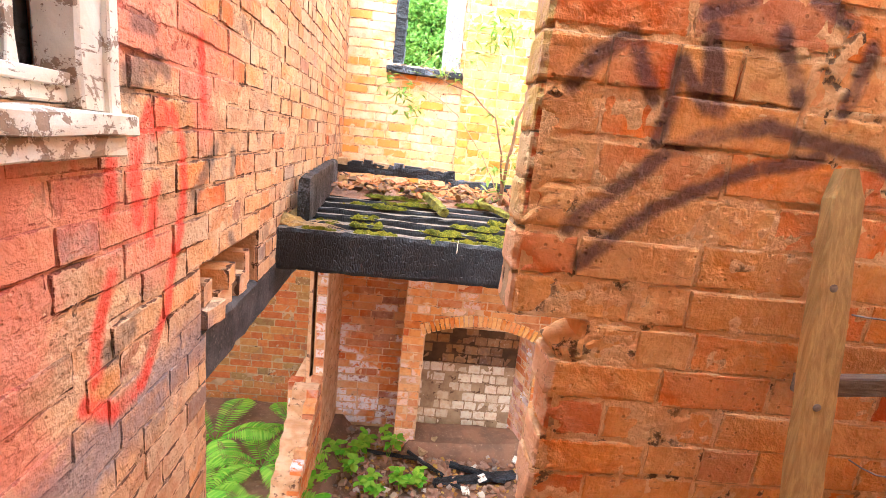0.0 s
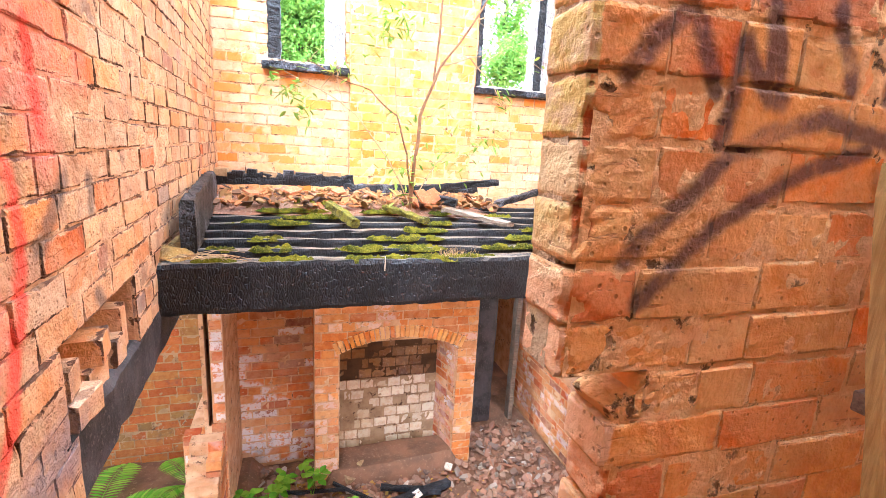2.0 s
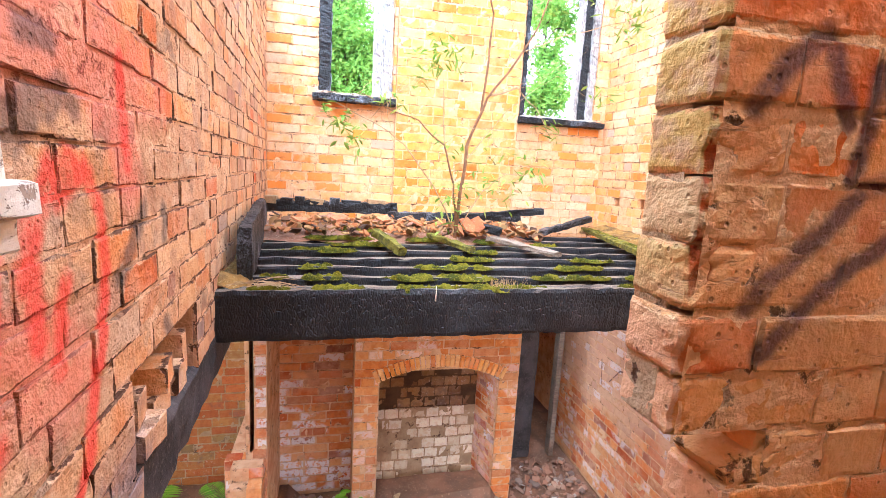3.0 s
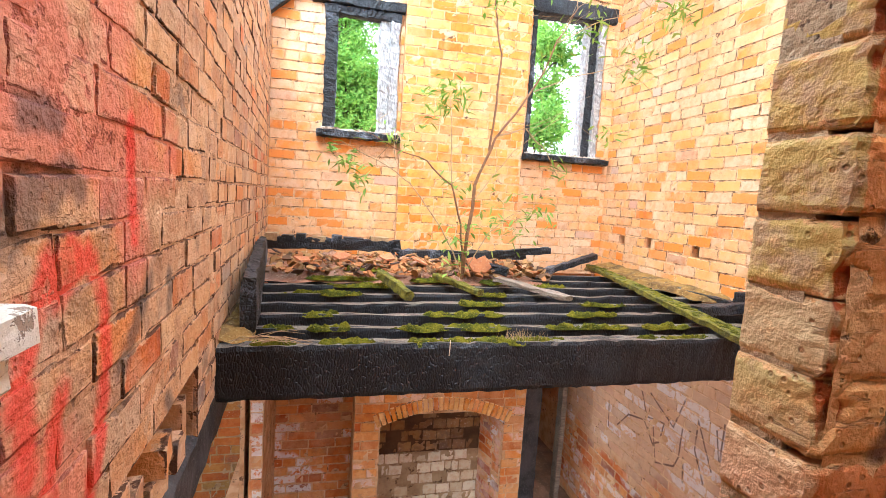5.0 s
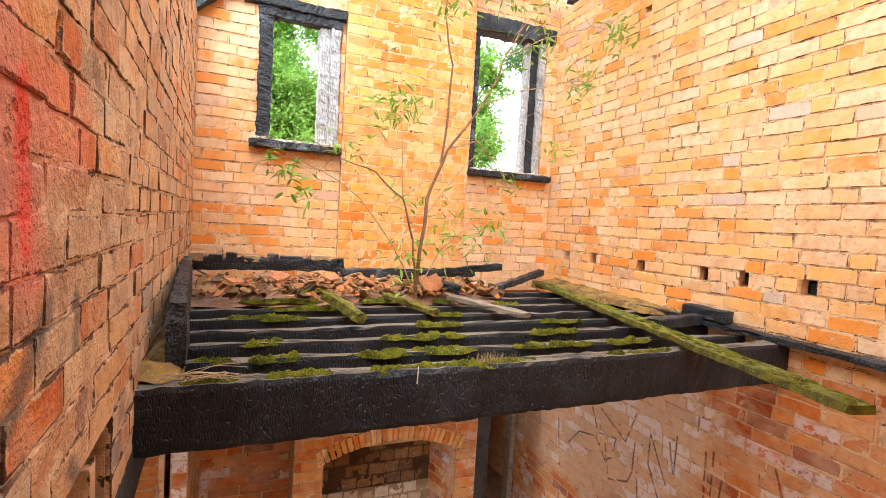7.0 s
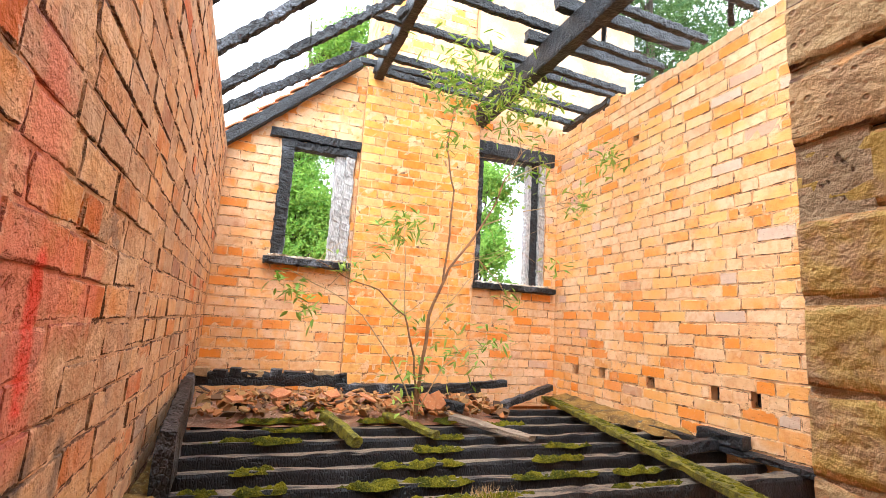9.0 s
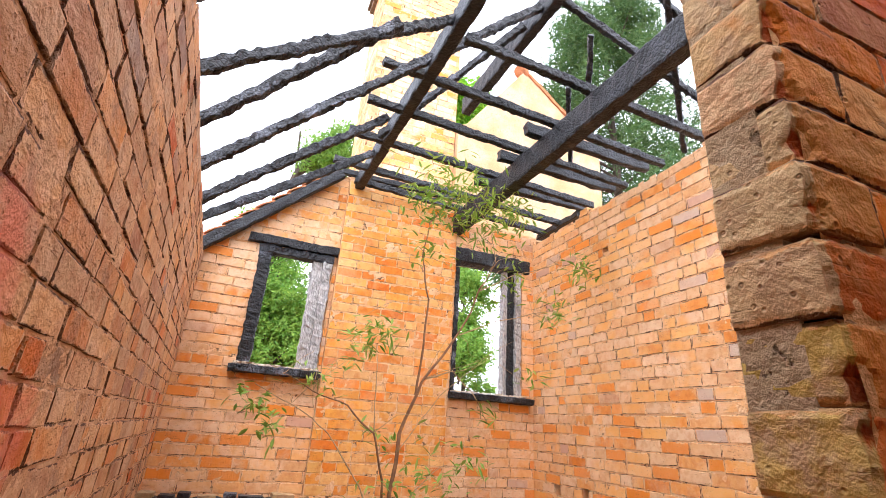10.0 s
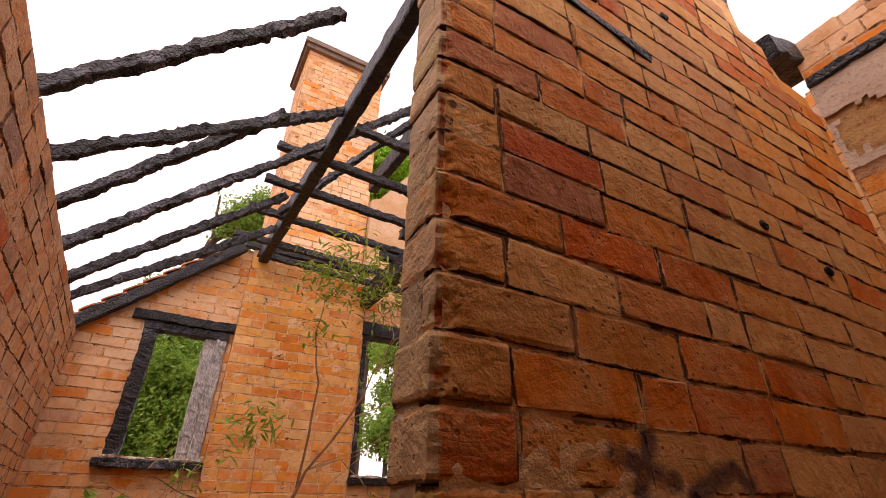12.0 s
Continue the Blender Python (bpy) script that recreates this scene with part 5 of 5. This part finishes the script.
for i, (a, b, w, h, mat, lab) in enumerate([
        ((.62, 3.90, 2.66), (1.36, 3.75, 2.76), .06, .05, M_CHAR, "burnt stick of timber lying on the debris"), ((.70, 3.80, 2.64), (.98, 3.62, 2.60), .05, .06, M_CHAR, "burnt stump of timber in the debris"),
        ((.03, 3.45, 2.60), (.16, 3.02, 2.545), .05, .05, M_PLANK, "short mossy batten across the joists"), ((.42, 3.55, 2.58), (.62, 3.15, 2.54), .05, .035, M_PLANK, "short mossy batten across the joists"),
        ((.85, 3.5, 2.57), (1.15, 3.0, 2.545), .07, .03, M_GREYWOOD, "grey board end across the joists"), ((1.35, 3.95, 2.53), (2.1, 4.3, 2.66), .07, .05, M_CHAR_GREY, "charred timber leaning towards the corner"),
        ((1.72, 2.62, 2.56), (2.25, 2.75, 2.56), .07, .06, M_CHAR, "charred block on the joist ends")]):
    tagged(part("burnt_offcut", timber(a, b, w, h, .007, .05, seed=80 + i), mat), lab, "timber", "offcuts on the joists")
BACK = [(-.78, .09), (-.66, .09), (-.55, .07), (-.43, .11), (-.28, .08), (-.18, .16), (.03, .15)]
for i, (x, w) in enumerate(BACK):
    me = bpy.data.meshes.new("coping_piece")
    sv, sf = BRICK_SHAPES[(i * 3) % 14]
    me.from_pydata([(v[0] * w, v[1] * .95, v[2] * (.045 if i % 2 else .06)) for v in sv], [], sf)
    me.materials.append(M_CHAR_GREY if i % 3 else M_STRAW)
    ob = new("broken_brick", me)
    ob.matrix_basis = pose(x, 4.27, 2.70, 0, 2, rl.uniform(-6, 6))
    tagged(ob, "sooty broken brick on the burnt back beam", "brick", "bricks on the back beam")

for i, (x0, x1, y, z) in enumerate([(-.45, .05, 3.62, 2.53), (.25, .55, 3.60, 2.53), (.75, 1.05, 3.58, 2.53), (-.2, .1, 3.75, 2.57), (1.0, 1.4, 3.5, 2.52)]):
    moss(x0, x1, y, z, .12, .035, 50 + i)

pm = bmesh.new()
for i in range(260):
    k = rl.random() ** .8
    c = Vector((2.15, 4.42, 2.567)).lerp(Vector((1.37, 1.47, 2.582)), k) + Vector((rl.uniform(-.042, .042), 0, 0))
    bmesh.ops.create_icosphere(pm, subdivisions=1, radius=rl.uniform(.006, .016), matrix=Matrix.Translation(c) @ Matrix.Diagonal((1.2, 1.6, .45, 1)))
tagged(part("plank_moss", pm, M_MOSS), "clumps of moss growing along the plank", "moss", kind="stuff")

# ---- ground floor litter ----
ru = bmesh.new()
for i in range(2600):
    x, y = rl.uniform(-.65, 2.25), rl.uniform(2.0, 4.6)
    if -.05 < x < .2 and y > 4.0 or 1.2 < x < 1.46 and y > 4.0 or x < 0 and y > 4.35:
        continue
    g = noise.noise(Vector((x * 2.1, y * 2.1, 0))) * .05 + noise.noise(Vector((x * 7, y * 7, 3))) * .025
    shard(ru, (x, y, g + rl.uniform(-.005, .03)), rl.uniform(.012, .07), rl.uniform(.008, .03), rl, .5)
tagged(part("floor_rubble", ru, M_CHUNKS), "broken brick, tile and slate rubble over the floor", "rubble", kind="stuff")
for i, (x, y, z, rx, rz, l) in enumerate([(.30, 4.02, .05, 12, 35, .24), (.43, 4.10, .09, 20, 42, .24)]):
    bm = cuboid(-l / 2, l / 2, -.05, .05, -.025, .025, .003, i)
    tagged(part("timber_block", bm, M_STRAW, m=pose(x, y, z, rx, 14, rz)), "pale sawn timber block on the rubble", "timber block", "timber blocks")
for i, (a, b, w) in enumerate([((.35, 3.55, .06), (1.1, 3.72, .07), .07), ((.5, 3.8, .07), (1.0, 3.62, .08), .05), ((.1, 3.95, .06), (.6, 3.5, .06), .03), ((-.3, 3.9, .08), (.2, 3.85, .06), .03)]):
    tagged(part("burnt_stick", timber(a, b, w, w * .8, .006, .05, seed=90 + i), M_CHAR), "burnt timber lying in the floor rubble", "timber", "floor sticks")
for i, (x, y) in enumerate([(.78, 3.62), (1.15, 3.9), (.62, 3.45)]):
    tagged(part("tile_piece", cuboid(-.04, .04, -.035, .035, -.006, .006, .001, i), M_PAINTWOOD, m=pose(x, y, .09, 10, -12, 20 + 40 * i)), "white glazed tile piece on the rubble", "tile", "white tile pieces")

M_LITTER = leaf_material("fallen_leaf", (.42, .16, .03), (.62, .40, .08))
lt = random.Random(41)
lit_v, lit_f = [], []
for i in range(700):
    x, y = lt.triangular(-.75, 1.5, .0), lt.uniform(2.3, 4.0)
    g = noise.noise(Vector((x * 2.1, y * 2.1, 0))) * .05 + noise.noise(Vector((x * 7, y * 7, 3))) * .025 + lt.uniform(.02, .05)
    a, L = lt.uniform(0, 6.3), lt.uniform(.025, .055)
    d, w = Vector((math.cos(a), math.sin(a), lt.gauss(0, .3))), Vector((-math.sin(a), math.cos(a), lt.gauss(0, .3))) * L * .35
    c, k = Vector((x, y, g)), len(lit_v)
    lit_v += [c, c + d * L * .5 + w, c + d * L, c + d * L * .5 - w]
    lit_f.append((k, k + 1, k + 2, k + 3))
tagged(part("leaf_litter", (lit_v, [], lit_f), M_LITTER), "dry orange and yellow leaves over the rubble", "leaf litter", kind="stuff")

# posts in the ground-floor doorway
door = thing("door_1", "scorched door frame with an open passage to the rubble beyond", "door", kind="structure", at=(1.8, 4.66, 0))
inv = Matrix.Translation((-1.8, -4.66, 0))
for dims, mat in [((1.50, 1.58, 4.63, 4.75, 0, 2.02), M_IRON), ((1.62, 1.88, 4.66, 4.74, 0, 2.02), M_CHAR_BROWN), ((2.10, 2.16, 4.64, 4.74, 0, 2.02), M_GREYWOOD)]:
    part("post", cuboid(*dims, .004, 7), mat, door).matrix_parent_inverse = inv
part("post", cuboid(1.468, 1.492, 4.60, 4.64, 0, 2.02, .001, 7), patchy("blue_paint", (.04, .10, .22), (.03, .06, .13), 9, .5), door, "blue painted strip").matrix_parent_inverse = inv
brick_wall("wall_passage", plane_pose(0, 6.3, 0), 1.0, 3.0, 0, 2.6, .2, MATS["low"], "brick wall at the end of the passage", focus=(2, 1), seed=33, cap=0)

# arch over the fireplace: bricks on edge
arch_thing = thing("fireplace_arch", "segmental arch of thin bricks over the fireplace", "arch", at=(.7, 4.02, 1.3))
for i in range(27):
    k = i / 26
    u = .135 + 1.075 * k
    z = 1.245 + .125 * (1 - (2 * k - 1) ** 2)
    ob = new("brick", brick_mesh(i % 14, MATS["pier"][0]))
    ob.parent = arch_thing
    ob.matrix_basis = pose(u - .7, -.012, z - 1.3, 0, -(k - .5) * -46, 0) @ Matrix.Diagonal((.034, 1.2, .115, 1))

# ---- plants ----
def leaf(bm, base, d, up, length, width, fold=.25):
    d = Vector(d).normalized()
    s = d.cross(Vector(up))
    s = s.normalized() if s.length > 1e-4 else Vector((1, 0, 0))
    n = s.cross(d)
    base = Vector(base)
    ks = [(0, .08), (.3, .85), (.55, 1.0), (.8, .6), (1, .02)]
    rows = []
    for k, w in ks:
        c = base + d * (length * k) - n * (length * .18 * k * k)
        rows.append((bm.verts.new(c - s * (width * w / 2) + n * (fold * width * w / 2)), bm.verts.new(c), bm.verts.new(c + s * (width * w / 2) + n * (fold * width * w / 2))))
    for a, b in zip(rows, rows[1:]):
        bm.faces.new((a[0], a[1], b[1], b[0]))
        bm.faces.new((a[1], a[2], b[2], b[1]))


shrub = thing("buddleia_shrub", "self-sown leggy shrub with sparse narrow leaves growing in the debris", "shrub", at=(.57, 3.4, 2.6))
inv = Matrix.Translation((-.57, -3.4, -2.6))
STEMS = [([(.57, 3.40, 2.58), (.61, 3.4, 3.2), (.745, 3.42, 3.53), (1.0, 3.46, 3.85), (1.16, 3.5, 4.2), (1.30, 3.52, 4.45)], .013, .003),
         ([(.70, 3.41, 3.43), (.735, 3.42, 3.75), (.745, 3.44, 4.05), (.69, 3.45, 4.36), (.72, 3.45, 4.62), (.90, 3.5, 4.90)], .008, .003),
         ([(.57, 3.40, 2.60), (.545, 3.4, 2.95), (.46, 3.4, 3.2), (.285, 3.4, 3.33), (.08, 3.42, 3.40), (-.10, 3.45, 3.48)], .008, .002),
         ([(.56, 3.40, 2.62), (.42, 3.4, 2.92), (.20, 3.42, 3.18), (-.02, 3.45, 3.33), (-.24, 3.5, 3.42)], .005, .002),
         ([(.745, 3.42, 3.53), (.95, 3.45, 3.60), (1.12, 3.5, 3.50), (1.25, 3.5, 3.3)], .006, .002),
         ([(1.0, 3.46, 3.85), (1.3, 3.5, 4.0), (1.62, 3.5, 4.10), (1.85, 3.55, 4.15)], .005, .002),
         ([(1.16, 3.5, 4.2), (1.5, 3.5, 4.40), (1.85, 3.52, 4.55), (2.15, 3.55, 4.58)], .004, .0015),
         ([(.46, 3.4, 3.2), (.44, 3.42, 3.5), (.43, 3.45, 3.75)], .004, .0015),
         ([(.58, 3.40, 2.62), (.75, 3.45, 2.9), (.95, 3.5, 3.02), (1.2, 3.55, 3.05)], .004, .0015),
         ([(.61, 3.4, 3.1), (.9, 3.5, 3.45), (1.3, 3.6, 3.75), (1.7, 3.7, 3.6)], .003, .001),
         ([(1.3, 3.52, 4.45), (1.25, 3.5, 4.7), (1.05, 3.5, 4.95)], .003, .0015)]
for i, (pts, r0, r1) in enumerate(STEMS):
    bm = bmesh.new()
    full = []
    for a, b in zip(pts, pts[1:]):
        full += bend(a, b, (0, 0, 0), 4, i, .0)[:-1]
    full.append(Vector(pts[-1]))
    full = [p + noise.noise_vector(p * 6 + Vector((i, 0, 0))) * .02 * min(1, j / 3) for j, p in enumerate(full)]
    tube(bm, full, r0, r1, 6)
    part("stem", bm, M_STEM if i < 3 else M_STRAW, shrub).matrix_parent_inverse = inv
rt = random.Random(77)
for i in range(34):
    pts = STEMS[rt.choice([0, 0, 1, 1, 2, 3, 5, 6])][0]
    a = Vector(rt.choice(pts[2:]))
    b = a + Vector((rt.gauss(.12, .28), rt.gauss(.05, .12), rt.gauss(.05, .22)))
    bm = bmesh.new()
    tube(bm, bend(a, b, (0, 0, rt.uniform(-.06, .06)), 7, i, .025), .0022, .0009, 4)
    part("twig", bm, M_STRAW, shrub).matrix_parent_inverse = inv
CLUMPS = [((.95, 3.5, 4.95), .22, 62), ((.75, 3.47, 4.80), .16, 40), ((1.25, 3.52, 4.78), .18, 46), ((1.45, 3.55, 4.95), .14, 26), ((.43, 3.45, 3.78), .10, 24), ((.32, 3.45, 3.68), .08, 14), ((-.22, 3.48, 3.33), .07, 15), ((-.12, 3.45, 3.20), .05, 9),
          ((2.12, 3.55, 4.58), .10, 18), ((1.87, 3.55, 4.15), .09, 15), ((1.45, 3.52, 4.35), .10, 13), ((.10, 3.42, 3.45), .08, 10), ((.75, 3.45, 3.0), .12, 12), ((1.15, 3.55, 3.05), .10, 12), ((.5, 3.35, 2.85), .12, 14),
          ((.95, 3.5, 2.95), .10, 9), ((.55, 3.45, 3.15), .08, 6), ((1.25, 3.5, 3.35), .06, 6), ((1.2, 3.5, 4.1), .08, 7), ((.7, 3.45, 4.4), .07, 9), ((1.65, 3.6, 3.65), .06, 5)]
for i, (c, rad, n) in enumerate(CLUMPS):
    bm = bmesh.new()
    for q in range(int(n * (4.6 if i < 4 else 3.4))):
        o = Vector((rl.gauss(0, .78), rl.gauss(0, .5), rl.gauss(0, .70))) * rad
        d = Vector((rl.gauss(0, 1), rl.gauss(0, 1), rl.gauss(.1, .7)))
        leaf(bm, Vector(c) + o, d, (rl.gauss(0, .4), rl.gauss(0, .4), 1), rl.uniform(.045, .105), rl.uniform(.012, .023))
    ob = part("leaf_spray", bm, M_BUDDLEIA, shrub)
    ob.matrix_parent_inverse = inv
    ob["kind"] = "stuff"


def fern(at, size, n, seed):
    r = random.Random(seed)
    th = thing("fern", "bright green fern growing from the shaded earth", "fern", "ferns", at=at)
    for k in range(n):
        a = k * math.tau / n + r.uniform(-.3, .3)
        out = Vector((math.cos(a), math.sin(a), 0))
        L = size * r.uniform(.75, 1.1)
        pts = [out * (L * (.9 * t)) + Vector((0, 0, L * (.75 * t - .62 * t * t))) for t in [j / 14 for j in range(15)]]
        bm = bmesh.new()
        tube(bm, pts, .004, .001, 4)
        for j in range(2, 15):
            t = j / 14
            d = (pts[j] - pts[j - 1]).normalized()
            s = d.cross(Vector((0, 0, 1))).normalized()
            w = L * .27 * math.sin(math.pi * (1 - t) ** .75 * .96 + .06)
            for sgn in (1, -1):
                leaf(bm, pts[j], s * sgn + d * .35, (0, 0, 1), w, L * .030, .1)
                leaf(bm, (pts[j] + pts[j - 1]) / 2, s * sgn + d * .35, (0, 0, 1), w * .96, L * .030, .1)
        part("frond", bm, M_FERN, th)


for i, (x, y, sz, n) in enumerate([(-1.15, 3.55, .62, 6), (-1.40, 3.0, .62, 6), (-.98, 2.95, .50, 5), (-1.25, 2.45, .55, 6), (-1.05, 4.1, .50, 5), (-1.65, 3.8, .6, 5)]):
    fern((x, y, .10 + .02 * (i % 3)), sz, n, i)


def herb(at, height, n, seed):
    r = random.Random(seed)
    th = thing("weed", "young broad-leaved weed growing in the floor rubble", "weed", "weeds", at=at)
    st = bmesh.new()
    tips = []
    for k in range(n):
        b = Vector((r.gauss(0, .05), r.gauss(0, .05), height * r.uniform(.5, 1.1)))
        tube(st, bend((0, 0, 0), b, (r.gauss(0, .02), r.gauss(0, .02), 0), 5, k, .01), .003, .0015, 4)
        tips += [b, b * .7]
    part("stem", st, M_FERN, th)
    lv = bmesh.new()
    for b in tips:
        for q in range(4):
            a = r.uniform(0, 6.3)
            leaf(lv, b, (math.cos(a), math.sin(a), r.uniform(-.2, .4)), (0, 0, 1), r.uniform(.05, .10), r.uniform(.045, .075), .2)
    part("leaves", lv, M_FERN, th)["kind"] = "stuff"


for i, (x, y, h, n) in enumerate([(-.50, 3.75, .30, 4), (-.38, 3.6, .22, 4), (-.30, 3.9, .28, 4), (-.08, 3.85, .35, 3), (.05, 3.45, .18, 4), (-.62, 3.45, .2, 3), (-.15, 3.35, .16, 4), (.22, 3.5, .12, 3), (-.75, 3.3, .25, 4), (-.55, 3.1, .2, 3)]):
    herb((x, y, .04), h, n, 40 + i)

# ---- trees outside ----
def tree(name, at, height, trunk, blobs, leaves, size, mat, label, seed, thin=.5):
    r = random.Random(seed)
    th = thing(name, label, "tree", at=at)
    bm = bmesh.new()
    tube(bm, bend((0, 0, -.3), (0, 0, height * .92), (.1, .05, 0), 9, seed, .12), trunk, trunk * .15, 9)
    part("trunk", bm, M_BARK, th)
    for c, rad in blobs[::max(1, len(blobs) // 22)]:
        z = max(.8, c[2] - rad * 1.1)
        lim = bmesh.new()
        tube(lim, bend((0, 0, min(z, height * .8)), c, (0, 0, .15), 6, seed + z, .1), min(.05, trunk * .3), .012, 6)
        part("limb", lim, M_BARK, th)
    vs, fs = [], []
    total = sum(rad ** 2 for _, rad in blobs)
    for c, rad in blobs:
        twigs = [Vector((r.gauss(0, 1), r.gauss(0, 1), r.gauss(0, .8))).normalized() * rad * r.uniform(.45, 1.05) for _ in range(max(8, int(60 * rad)))]
        for q in range(int(leaves * rad ** 2 / total)):
            p = Vector(c) + r.choice(twigs) + Vector((r.gauss(0, .13), r.gauss(0, .13), r.gauss(0, .11))) * max(.7, rad)
            d = Vector((r.gauss(0, 1), r.gauss(0, 1), r.gauss(-.3, .7))).normalized()
            s = d.orthogonal().normalized()
            s = (s + d.cross(s) * r.gauss(0, 1)).normalized()
            L, w = size * r.uniform(.6, 1.2), size * thin * r.uniform(.6, 1.1)
            k = len(vs)
            mid = p + d * L * .5 + d.cross(s) * L * .12
            vs += [p, mid + s * w * .5, p + d * L, mid - s * w * .5]
            fs += [(k, k + 1, k + 2, k + 3)]
    part("crown", (vs, [], fs), mat, th)["kind"] = "stuff"
    return th


def cloud(n, cx, cy, cz, rx, ry, rz, r0, r1, seed):
    r = random.Random(seed)
    out = []
    for _ in range(n):
        v = Vector((r.gauss(0, 1), r.gauss(0, 1), r.gauss(0, 1))).normalized() * r.random() ** .4
        out.append(((cx + v.x * rx, cy + v.y * ry, cz + v.z * rz), r.uniform(r0, r1)))
    return out


tree("birch_tree", (-.2, 9.4, 0), 9.6, .14, cloud(28, 0, 0, 4.3, 1.4, .9, 2.2, .5, .8, 1) + cloud(12, .65, 0, 8.8, .42, .4, .7, .3, .5, 2), 95000, .085, M_LEAF, "leafy green broad-leaved tree behind the gable", 1)
tree("ash_tree", (4.15, 10.5, 0), 8.0, .10, cloud(10, .15, 0, 5.6, .5, .6, 1.7, .3, .5, 3) + cloud(4, .9, 0, 4.0, .5, .4, .5, .25, .4, 4) + cloud(3, .3, 0, 6.7, .5, .4, .4, .25, .4, 7), 9000, .13, M_LEAF, "sparse young tree outside the window", 2)
tree("maple_tree", (4.6, 13.5, 0), 16, .22, cloud(16, .1, 0, 13.2, 1.3, 1.2, 2.2, .6, 1.0, 5) + cloud(5, .6, 0, 7.6, 1.0, .8, 1.0, .3, .55, 6), 20000, .22, M_FERN, "tall bright green tree beyond the chimney", 3)
rc = random.Random(8)
whorls = []
for i in range(24):
    z = 7.0 + i * .42
    R = 3.1 * (1 - (z - 6.5) / 14.5) + .3
    for k in range(9):
        a = rc.uniform(0, 6.3)
        for q in (.45, .75, 1.0):
            whorls.append(((R * q * math.cos(a), R * q * math.sin(a), z - .25 * q * R * .5), .36))
tree("conifer_tree", (8.3, 9.6, 0), 17.4, .25, whorls, 75000, .22, M_CONIFER, "tall dark green conifer behind the wing", 4, .22)

lay_end_bricks()
lay_bricks()
